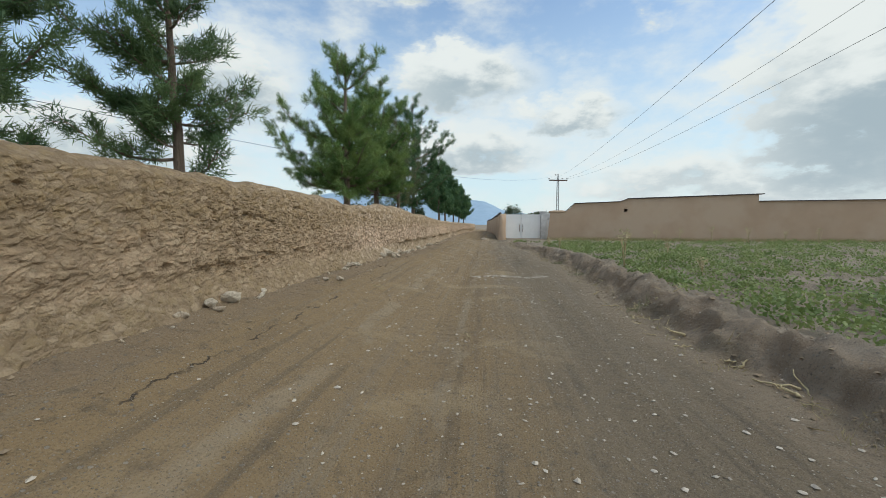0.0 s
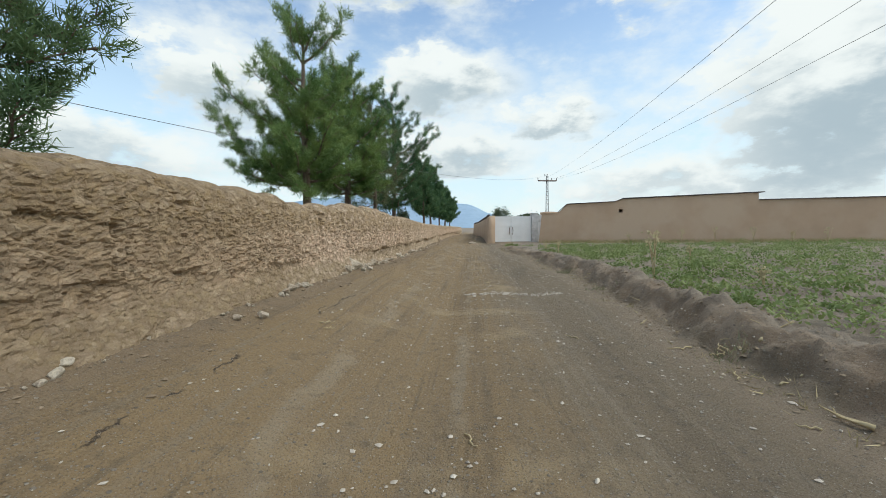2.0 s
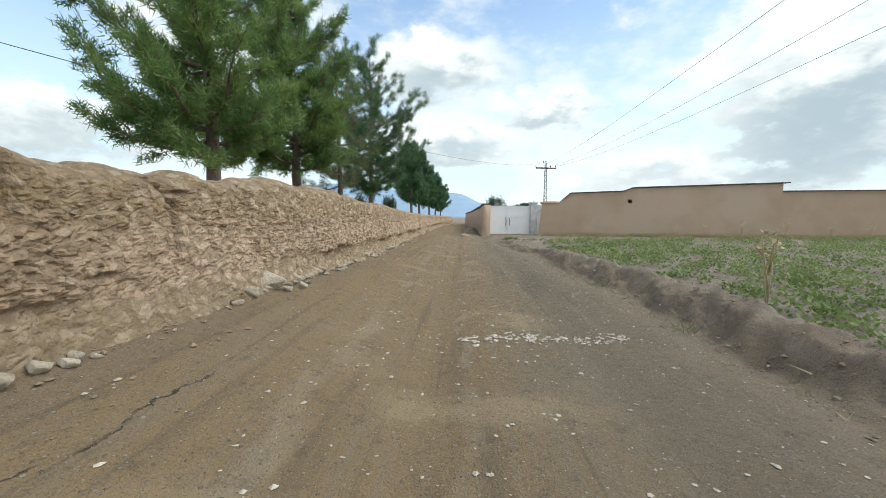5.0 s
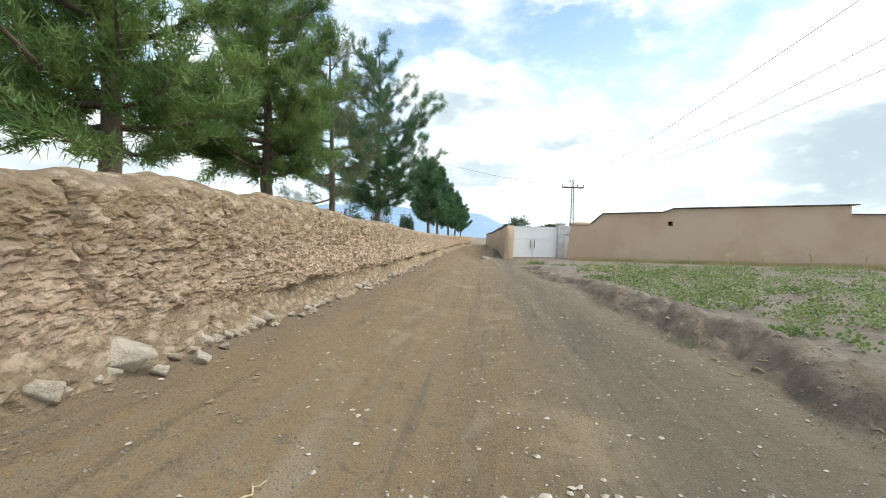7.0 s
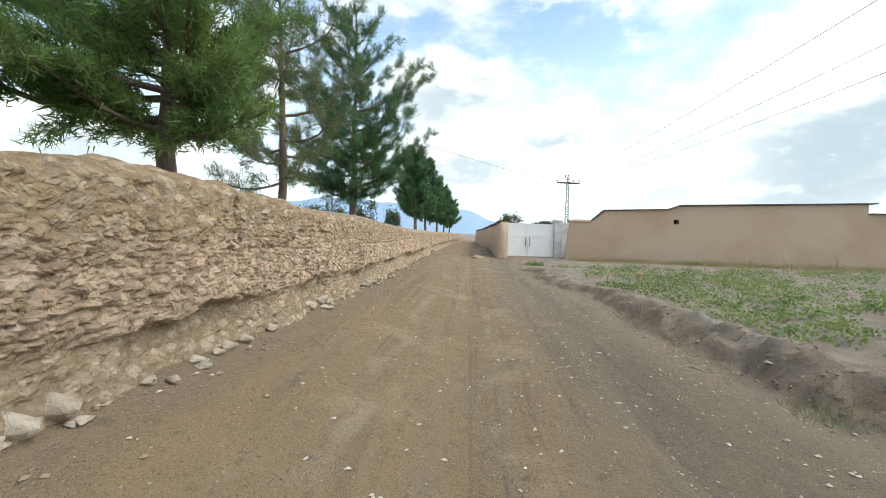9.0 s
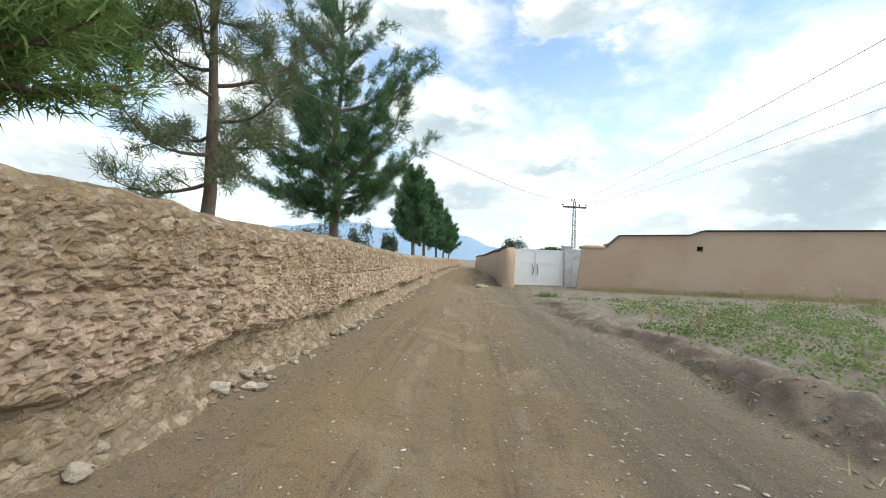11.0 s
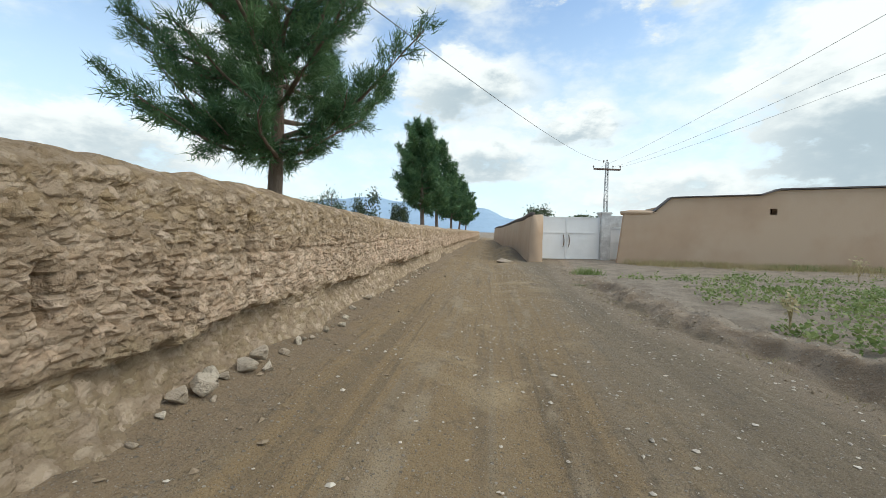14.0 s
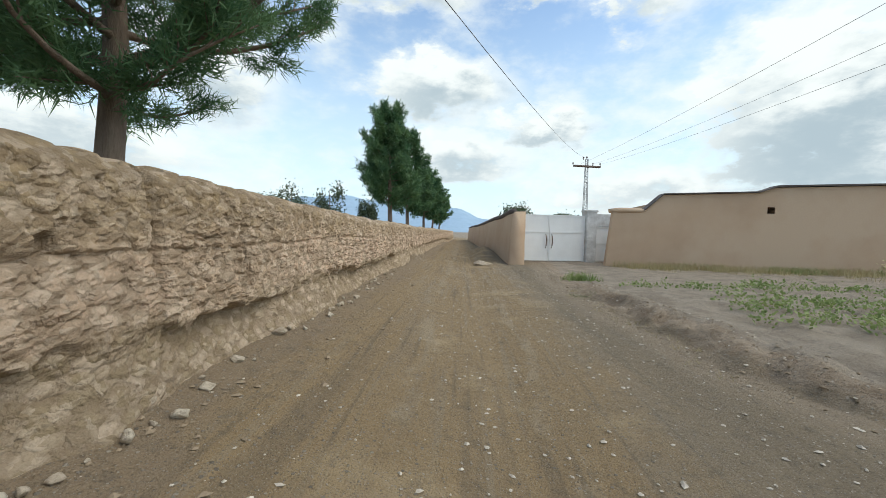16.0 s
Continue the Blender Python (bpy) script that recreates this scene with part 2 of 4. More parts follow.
def cob_material():
    g = Nodes("crumbling cob")
    zz = g.math("ADD", g.z, g.math("MULTIPLY", g.math("SUBTRACT", g.noise(1.3, 5), 0.5), 0.55))
    warp = g.noise(7.0, 4, 0.6)
    bent = g.vec(g.math("ADD", g.x, g.math("MULTIPLY", warp, 0.12)), g.math("ADD", g.y, g.math("MULTIPLY", warp, 0.15)), g.math("MULTIPLY", g.math("ADD", g.z, g.math("MULTIPLY", warp, 0.1)), 1.4))
    dist, r1, r2 = g.cell(8.5, bent)
    dist2, q1, q2 = g.cell(21.0, bent)
    low, pale, top = (0.36, 0.275, 0.17), (0.69, 0.50, 0.36), (0.43, 0.31, 0.18)
    col = g.mix(g.ramp(zz, 0.78, 0.92), low, pale)
    col = g.mix(g.ramp(zz, 1.20, 1.62), col, top)
    col = g.mix(g.math("MULTIPLY", g.ramp(g.noise(0.5, 4), 0.45, 0.62), 0.4), col, (0.40, 0.30, 0.19))
    col = g.mix(g.math("MULTIPLY", g.ramp(r1, 0.35, 1.0), 0.75), col, (0.68, 0.535, 0.40))
    col = g.mix(g.math("MULTIPLY", g.ramp(q1, 0.5, 1.0), 0.6), col, (0.66, 0.53, 0.40))
    col = g.mix(g.math("MULTIPLY", g.ramp(r2, 0.6, 1.0), 0.5), col, (0.25, 0.18, 0.115))
    # the older, browner stretch of weathered render
    col = g.mix(g.math("MULTIPLY", g.ramp(g.math("ADD", g.y, g.math("MULTIPLY", g.noise(0.8, 4), 3.0)), 13.0, 8.5), 0.55), col, (0.37, 0.268, 0.15))
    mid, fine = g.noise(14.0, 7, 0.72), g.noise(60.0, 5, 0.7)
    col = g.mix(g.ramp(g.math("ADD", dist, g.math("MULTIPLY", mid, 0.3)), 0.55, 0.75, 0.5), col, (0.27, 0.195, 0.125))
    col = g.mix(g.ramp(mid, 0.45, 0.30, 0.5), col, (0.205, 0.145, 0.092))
    col = g.mix(g.ramp(fine, 0.52, 0.72, 0.5), col, (0.55, 0.44, 0.32))
    h = g.math("ADD", g.math("MULTIPLY", mid, 1.6), g.math("MULTIPLY", fine, 0.5))
    h = g.math("SUBTRACT", h, g.math("ADD", g.math("MULTIPLY", dist, 1.1), g.math("MULTIPLY", dist2, 0.6)))
    return g.finish(col, h, 0.9, 0.045)


M_GROUND = ground_material()
M_COB = cob_material()


def stone_material():
    g = Nodes("limestone", 0.88)
    own = g.nt.nodes.new("ShaderNodeObjectInfo").outputs["Random"]
    col = g.mix(own, (0.52, 0.425, 0.32), (0.74, 0.66, 0.53))
    big, fine = g.noise(3.5, 6, 0.65), g.noise(16.0, 5, 0.7)
    col = g.mix(g.ramp(big, 0.45, 0.65, 0.5), col, (0.30, 0.225, 0.155))
    col = g.mix(g.ramp(fine, 0.46, 0.30, 0.5), col, (0.19, 0.145, 0.10))
    return g.finish(col, g.math("ADD", g.math("MULTIPLY", big, 1.5), fine), 0.6, 0.12)


M_STONE = stone_material()
M_BARK = material("pine bark", (0.25, 0.19, 0.145), (0.16, 0.12, 0.092), 8, 35, 0.9, 0.95, stretch=(1, 1, 0.3), dist=0.04)
M_GATE = material("white painted steel", (0.82, 0.82, 0.80), (0.76, 0.76, 0.74), 1.2, 14, 0.08, 0.5, fine_mix=0.08)
M_PIER = material("whitewashed pier", (0.72, 0.72, 0.70), (0.50, 0.49, 0.47), 3, 25, 0.3, 0.85)
M_RUST = material("rusty steel", (0.22, 0.16, 0.13), (0.14, 0.10, 0.085), 6, 40, 0.2, 0.7)
M_GALV = material("galvanised steel", (0.28, 0.28, 0.29), (0.2, 0.2, 0.21), 4, 30, 0.1, 0.55, metal=0.4)
M_WIRE = material("wire", (0.16, 0.17, 0.18), (0.13, 0.13, 0.14), 4, 30, 0.0, 0.6)
M_STRAW = material("dry straw", (0.58, 0.48, 0.29), (0.46, 0.36, 0.20), 3, 20, 0.1, 0.9)
# the haze of distance is painted in as a pale blue base colour
M_HILL = material("hazy mountain", (0.34, 0.46, 0.58), (0.30, 0.42, 0.54), 0.004, 0.02, 0.0, 1.0, fine_mix=0.2)


def leaf_material(name, c1, c2, trans=0.25):
    mat = bpy.data.materials.new(name)
    mat.use_nodes = True
    nt = mat.node_tree
    N, L = nt.nodes.new, nt.links.new
    b = nt.nodes["Principled BSDF"]
    b.inputs["Roughness"].default_value = 0.6
    tc = N("ShaderNodeTexCoord")
    n = N("ShaderNodeTexNoise")
    n.inputs["Scale"].default_value, n.inputs["Detail"].default_value = 1.7, 5
    L(tc.outputs["Object"], n.inputs["Vector"])
    r = N("ShaderNodeMapRange")
    r.inputs["From Min"].default_value, r.inputs["From Max"].default_value = 0.35, 0.65
    L(n.outputs[0], r.inputs["Value"])
    mx = N("ShaderNodeMix")
    mx.data_type = "RGBA"
    mx.inputs[6].default_value, mx.inputs[7].default_value = (*c1, 1), (*c2, 1)
    L(r.outputs[0], mx.inputs["Factor"])
    L(mx.outputs[2], b.inputs["Base Color"])
    t = N("ShaderNodeBsdfTranslucent")
    L(mx.outputs[2], t.inputs[0])
    s = N("ShaderNodeMixShader")
    s.inputs[0].default_value = trans
    L(b.outputs[0], s.inputs[1])
    L(t.outputs[0], s.inputs[2])
    L(s.outputs[0], nt.nodes["Material Output"].inputs[0])
    return mat


M_PINE = leaf_material("pine needles", (0.07, 0.135, 0.055), (0.17, 0.25, 0.10), 0.4)
# brighter, yellower copy of the needles: sunlight put into the leaf colour
M_PINE_LIT = leaf_material("sunlit pine needles", (0.10, 0.19, 0.055), (0.27, 0.37, 0.12), 0.45)
M_PINE_DARK = leaf_material("dark pine needles", (0.055, 0.13, 0.06), (0.14, 0.24, 0.10), 0.45)
M_PINE_DRY = leaf_material("dull pine needles", (0.12, 0.16, 0.08), (0.21, 0.24, 0.12), 0.4)
M_CROP = leaf_material("crop leaves", (0.14, 0.205, 0.055), (0.30, 0.35, 0.13), 0.35)
M_BUSH = leaf_material("bush leaves", (0.06, 0.095, 0.045), (0.09, 0.12, 0.06))


# ---- mesh tools ----
def mesh_from(name, verts, faces, mat, smooth=False):
    me = bpy.data.meshes.new(name)
    v = np.asarray(verts, dtype=np.float32)
    f = np.asarray(faces, dtype=np.int32)
    k = f.shape[1]
    me.vertices.add(len(v))
    me.vertices.foreach_set("co", v.ravel())
    me.loops.add(f.size)
    me.loops.foreach_set("vertex_index", f.ravel())
    me.polygons.add(len(f))
    me.polygons.foreach_set("loop_start", np.arange(0, f.size, k, dtype=np.int32))
    me.polygons.foreach_set("use_smooth", np.full(len(f), smooth))
    me.update(calc_edges=True)
    me.validate()
    me.materials.append(mat)
    return me


def grid_faces(n, m_):
    i, j = np.meshgrid(np.arange(n - 1), np.arange(m_ - 1), indexing="ij")
    a = (i * m_ + j).ravel()
    return np.stack([a, a + m_, a + m_ + 1, a + 1], 1)


def from_bm(name, bm, mat, smooth=False, parent=None):
    me = bpy.data.meshes.new(name)
    bmesh.ops.recalc_face_normals(bm, faces=bm.faces)
    for f in bm.faces:
        f.smooth = smooth
    bm.to_mesh(me)
    bm.free()
    me.materials.append(mat)
    ob = new(name, me)
    ob.parent = parent
    return ob


def add_box(bm, lo, hi, bevel=0.0, m=None):
    lo, hi = Vector(lo), Vector(hi)
    mm = Matrix.Translation((lo + hi) / 2) @ Matrix.Diagonal((*(hi - lo), 1))
    vs = bmesh.ops.create_cube(bm, size=1, matrix=(m or Matrix()) @ mm)["verts"]
    if bevel:
        es = list({e for v in vs for e in v.link_edges})
        bmesh.ops.bevel(bm, geom=es, offset=bevel, segments=2, affect="EDGES")


def add_tube(bm, pts, radii, sides=8, cap=True):
    rings = []
    for i, p in enumerate(pts):
        p = Vector(p)
        d = (Vector(pts[min(i + 1, len(pts) - 1)]) - Vector(pts[max(i - 1, 0)])).normalized()
        u = d.orthogonal().normalized() if abs(d.z) < 0.9 else Vector((1, 0, 0)).cross(d).normalized()
        w = d.cross(u)
        rings.append([bm.verts.new(p + radii[i] * (math.cos(a) * u + math.sin(a) * w)) for a in (2 * math.pi * k / sides for k in range(sides))])
    for a, b in zip(rings, rings[1:]):
        for k in range(sides):
            bm.faces.new((a[k], a[(k + 1) % sides], b[(k + 1) % sides], b[k]))
    if cap:
        bm.faces.new(rings[0])
        bm.faces.new(rings[-1])


# smooth value noise in numpy
def _hash(ix, iy, seed):
    h = (ix.astype(np.int64) * 374761393 + iy.astype(np.int64) * 668265263 + seed * 982451653) & 0x7FFFFFFF
    h = ((h ^ (h >> 13)) * 1274126177) & 0x7FFFFFFF
    return ((h ^ (h >> 16)) & 0xFFFFFF) / float(0xFFFFFF)


def vnoise(x, y, seed=0):
    x, y = np.asarray(x, float), np.asarray(y, float)
    ix, iy = np.floor(x), np.floor(y)
    fx, fy = x - ix, y - iy
    fx, fy = fx * fx * (3 - 2 * fx), fy * fy * (3 - 2 * fy)
    a, b = _hash(ix, iy, seed), _hash(ix + 1, iy, seed)
    c, d = _hash(ix, iy + 1, seed), _hash(ix + 1, iy + 1, seed)
    return (a + (b - a) * fx) * (1 - fy) + (c + (d - c) * fx) * fy - 0.5


def fbm2(x, y, seed=0, octaves=4):
    s, k = 0, 1.0
    for o in range(octaves):
        s = s + k * vnoise(x * 2 ** o, y * 2 ** o, seed + o * 17)
        k *= 0.5
    return s


def cells(x, y, seed=0):
    """Distance to the nearest and second nearest jittered point, the nearest one's random value, and a facet tilted by it."""
    ix, iy = np.floor(x), np.floor(y)
    f1, f2, own, tilt = np.full(x.shape, 9.0), np.full(x.shape, 9.0), np.zeros(x.shape), np.zeros(x.shape)
    for dx in (-1, 0, 1):
        for dy in (-1, 0, 1):
            cx, cy = ix + dx, iy + dy
            ox, oy = cx + 0.1 + 0.8 * _hash(cx, cy, seed) - x, cy + 0.1 + 0.8 * _hash(cx, cy, seed + 5) - y
            d = np.hypot(ox, oy)
            near = d < f1
            f2 = np.where(near, f1, np.minimum(f2, d))
            own = np.where(near, _hash(cx, cy, seed + 9), own)
            tilt = np.where(near, ox * (_hash(cx, cy, seed + 2) - 0.5) + oy * (_hash(cx, cy, seed + 3) - 0.4), tilt)
            f1 = np.where(near, d, f1)
    return f1, f2, own, tilt


def step01(v, lo, hi):
    t = np.clip((v - lo) / (hi - lo), 0, 1)
    return t * t * (3 - 2 * t)


# ---- ground ----
def wall_x(y):
    """Foot of the long cob wall."""
    return -3.08 + 0.109 * np.asarray(y, float)


def bund_x(y):
    """Road side foot of the earth bank along the field, bulging in and out."""
    y = np.asarray(y, float)
    line = np.interp(y, (-8, 0, 4, 6.4, 8.2, 12, 14, 17, 20, 22, 24, 28, 33, 60), (2.5, 2.75, 2.92, 3.12, 3.35, 4.0, 4.22, 4.25, 4.72, 4.75, 4.55, 4.75, 5.5, 12.0))
    return line + 0.05 * np.sin(y * 2.3) + 0.10 * fbm2(y * 0.9, y * 0 + 7.1, 24, 3)


def ground_z(x, y):
    x, y = np.asarray(x, float), np.asarray(y, float)
    d = x - wall_x(y)
    near = step01(60 - np.abs(y - 20), 0, 20) * step01(70 - np.abs(x), 0, 20)
    bank = (0.48 - 0.18 * step01(y, 9, 19)) * (1 - step01(d, -0.1, 2.6)) + 0.06 * (1 - step01(d, 0.0, 0.45)) + 0.03 * (1 - step01(d + 0.25 * vnoise(x * 0 + 1, y * 0.8, 8), 0.78, 0.84))
    ex = bund_x(y)
    e = x - ex
    on = 1 - step01(y, 28, 33)
    lump = fbm2(x * 1.6, y * 1.6, 3, 4)
    ridge = (0.36 + 0.10 * lump) * step01(e, 0.12 + 0.5 * lump, 0.62 + 0.5 * lump) - 0.19 * step01(e, 0.8, 1.25) + (0.15 * fbm2(x * 3.7, y * 3.7, 15, 3) + 0.13 * np.abs(fbm2(x * 7, y * 7, 16, 2)) - 0.03) * step01(e, -0.1, 0.25) * (1 - step01(e, 0.9, 1.6))
    ridge = ridge * on * (1 - 0.4 * step01(y, 17, 23))
    field = on * step01(e, 1.1, 2.0)
    rough = 0.02 * fbm2(x * 0.9, y * 0.5, 11, 3) + 0.022 * fbm2(x * 4, y * 4, 12, 3) * (0.35 + 1.6 * step01(e, 0, 0.6) * on + 1.0 * (1 - step01(d, 0.1, 1.2)))
    rut = -0.035 * np.exp(-((d - 4.15) / 0.28) ** 2) - 0.03 * np.exp(-((d - 2.45) / 0.25) ** 2) + 0.02 * np.exp(-((d - 3.3) / 0.4) ** 2)
    mound = 0.55 * np.exp(-((x - 5.4 - 0.09 * (y - 46)) / 0.8) ** 2 - ((y - 46) / 5.0) ** 2) + 0.25 * np.exp(-((x - 0.85) / 0.35) ** 2 - ((y - 35.2) / 0.5) ** 2)
    clods = mound + 0.10 * field * np.maximum(fbm2(x * 2.2, y * 2.2, 21, 3), -0.1)
    return near * (bank + ridge + rough + rut + clods)


def axis(parts):
    out = []
    for a, b, s in parts:
        out.append(np.arange(a, b - 1e-6, s))
    return np.concatenate(out + [[parts[-1][1]]])


def build_ground():
    xs = axis([(-3000, -200, 400), (-200, -30, 17), (-30, -4.5, 1.5), (-4.5, 2.6, 0.12), (2.6, 6.4, 0.06), (6.4, 8, 0.12), (8, 20, 0.3), (20, 60, 1.0), (60, 200, 14), (200, 3000, 400)])
    ys = axis([(-600, -40, 80), (-40, -1, 1.5), (-1, 33, 0.1), (33, 45, 0.2), (45, 90, 1.0), (90, 300, 15), (300, 4000, 370)])
    X, Y = np.meshgrid(xs, ys, indexing="ij")
    Z = ground_z(X, Y)
    me = mesh_from("ground", np.stack([X, Y, Z], -1).reshape(-1, 3), grid_faces(len(xs), len(ys)), M_GROUND, True)
    me.attributes.new("bank", "FLOAT", "POINT").data.foreach_set("value", (X - bund_x(Y)).ravel().astype(np.float32))
    return tagged(new("ground", me), "dusty brown dirt track with an earth bank and bare soil", "ground", kind="structure")


build_ground()


# ---- the long cob wall ----
def wall_top(y):
    y = np.asarray(y, float)
    t = np.interp(y, (2.7, 6.4, 8.9, 9.2, 10.4, 10.6, 11.2, 11.9, 12.4, 13.5, 13.68, 13.85, 15, 16.4, 17, 18.3, 20, 21.4, 22.6, 25, 29, 40),
                  (2.0, 1.99, 1.97, 1.84, 1.85, 1.94, 1.87, 1.95, 2.02, 2.04, 1.95, 2.03, 2.05, 2.0, 1.95, 1.90, 1.91, 1.90, 1.86, 1.80, 1.70, 1.65))
    return t + 0.04 * fbm2(y * 2.1, y * 0 + 1.3, 32, 3) + 0.05 * fbm2(y * 8, y * 0 + 2.3, 33, 3)


def build_wall():
    ys = axis([(-16, -2, 0.3), (-2, 1, 0.06), (1, 26, 0.024), (26, 36, 0.06), (36, 50, 0.1), (50, 110, 0.4)])
    n_face, n_top = 84, 7
    s = np.linspace(0, 1, n_face)
    Y, S = np.meshgrid(ys, s, indexing="ij")
    top = wall_top(Y)
    bot = ground_z(wall_x(Y), Y) - 0.12
    Z = bot + S * (top - bot)
    h = Z - bot - 0.12
    # lumps of cob: irregular angular chunks, boldest in the middle lift
    wy, wz = Y + 0.07 * fbm2(Y * 4, Z * 4, 41, 3), Z + 0.06 * fbm2(Y * 4, Z * 4, 43, 3)
    f1, f2, own, ta = cells(wy * 7.5, wz * 11.5, 44)
    g1, g2, gown, tb = cells(wy * 15.0 + 3, wz * 21.0, 45)
    lump = np.clip((f2 - f1) * 3.0, 0, 1) * (0.35 + 0.8 * own) + 0.55 * ta
    lumps = np.clip((g2 - g1) * 2.6, 0, 1) * (0.3 + 0.8 * gown) + 0.5 * tb
    zone = (1 - 0.68 * step01(h, 1.0, 1.35)) + 0.3 - 0.65 * (1 - step01(h, 0.28, 0.48))
    zone = zone * (0.6 + 0.9 * np.clip(fbm2(Y * 0.6, Z * 0.9, 46, 3) + 0.35, 0, 1))
    out = zone * (0.025 * lump * (0.55 + 0.45 * step01(Y, 7, 11)) + 0.020 * lumps) + 0.045 * fbm2(Y * 1.1, Z * 1.4, 47, 4) + 0.022 * fbm2(Y * 11, Z * 13, 48, 3)
    # a lower plinth under a ragged ledge, one open joint between lifts, and shrinkage cracks
    ledge = 0.40 + 0.12 * fbm2(Y * 0.5, Y * 0 + 2, 49, 3) + 0.08 * fbm2(Y * 5, Y * 0 + 6, 50, 2)
    has = (0.35 + 0.65 * step01(Y, 12.5, 15)) * np.clip(0.8 + 1.6 * fbm2(Y * 0.9, Y * 0 + 5, 63, 3), 0.1, 1.3)
    out += -0.13 * has * (1 - step01(h, ledge - 0.04, ledge + 0.02)) + 0.17 * np.clip(1 - (h + 0.1) / 0.42, 0, 1) ** 1.3 + 0.10 * (1 - step01(h, -0.1, 0.12)) * vnoise(Y * 3, Z * 3, 60)
    joint = 0.93 + 0.05 * fbm2(Y * 0.7, Y * 0 + 9, 56, 3)
    out -= 0.032 * np.exp(-((h - joint) / 0.018) ** 2) * step01(vnoise(Y * 0.6, Y * 0 + 4, 57), -0.25, 0.05) * step01(Y, 9, 13)
    k = np.floor(Y / 1.35)
    cy = (k + 0.2 + 0.6 * _hash(k, k * 0, 58)) * 1.35 + 0.05 * fbm2(Z * 3, k, 59, 3)
    lo, hi = 0.25 + 0.6 * _hash(k, k * 0 + 1, 58), 0.75 + 0.75 * _hash(k, k * 0 + 2, 58)
    out -= 0.17 * np.exp(-((Y - cy) / 0.034) ** 2) * step01(h, lo, lo + 0.1) * (1 - step01(h, hi, hi + 0.1)) * (0.4 + _hash(k, k * 0 + 3, 58))
    gash = np.exp(-((Y - 10.05 - (1.85 - Z) * 0.9) / 0.05) ** 2) * step01(Z, 1.5, 1.6)
    out -= 0.13 * gash
    holes = step01(vnoise(Y * 5.2, Z * 5.8, 54), 0.35, 0.43)
    out -= 0.05 * holes
    batter = 0.14 * (1 - S)
    X = wall_x(Y) + batter - 0.1 + out
    X -= 0.10 * step01(S, 0.93, 1.0) ** 2
    face = np.stack([X, Y, Z], -1)
    u = np.linspace(0, 1, n_top + 1)[1:]
    YT, U = np.meshgrid(ys, u, indexing="ij")
    XT = X[:, -1:] - 0.42 * U
    ZT = top[:, :1] + 0.05 * np.sin(np.pi * U) + 0.05 * fbm2(XT * 3, YT * 3, 55, 3) * np.sin(np.pi * U) - 1.6 * np.maximum(U - 0.8, 0) / 0.2 * (U > 0.95)
    P = np.concatenate([face, np.stack([XT, YT, ZT], -1)], 1)
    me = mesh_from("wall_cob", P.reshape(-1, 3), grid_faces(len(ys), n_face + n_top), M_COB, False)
    return tagged(new("wall_cob", me), "long weathered brown cob wall with crumbling lumps", "wall", kind="structure")


build_wall()


# ---- compound on the far side ----
BA, BB = Vector((10.4, 38.6, 0)), Vector((62.0, 26.4, 0))
BDIR = (BB - BA).normalized()
BROT = Matrix.Translation(BA) @ Matrix.Rotation(math.atan2(BDIR.y, BDIR.x), 4, "Z")


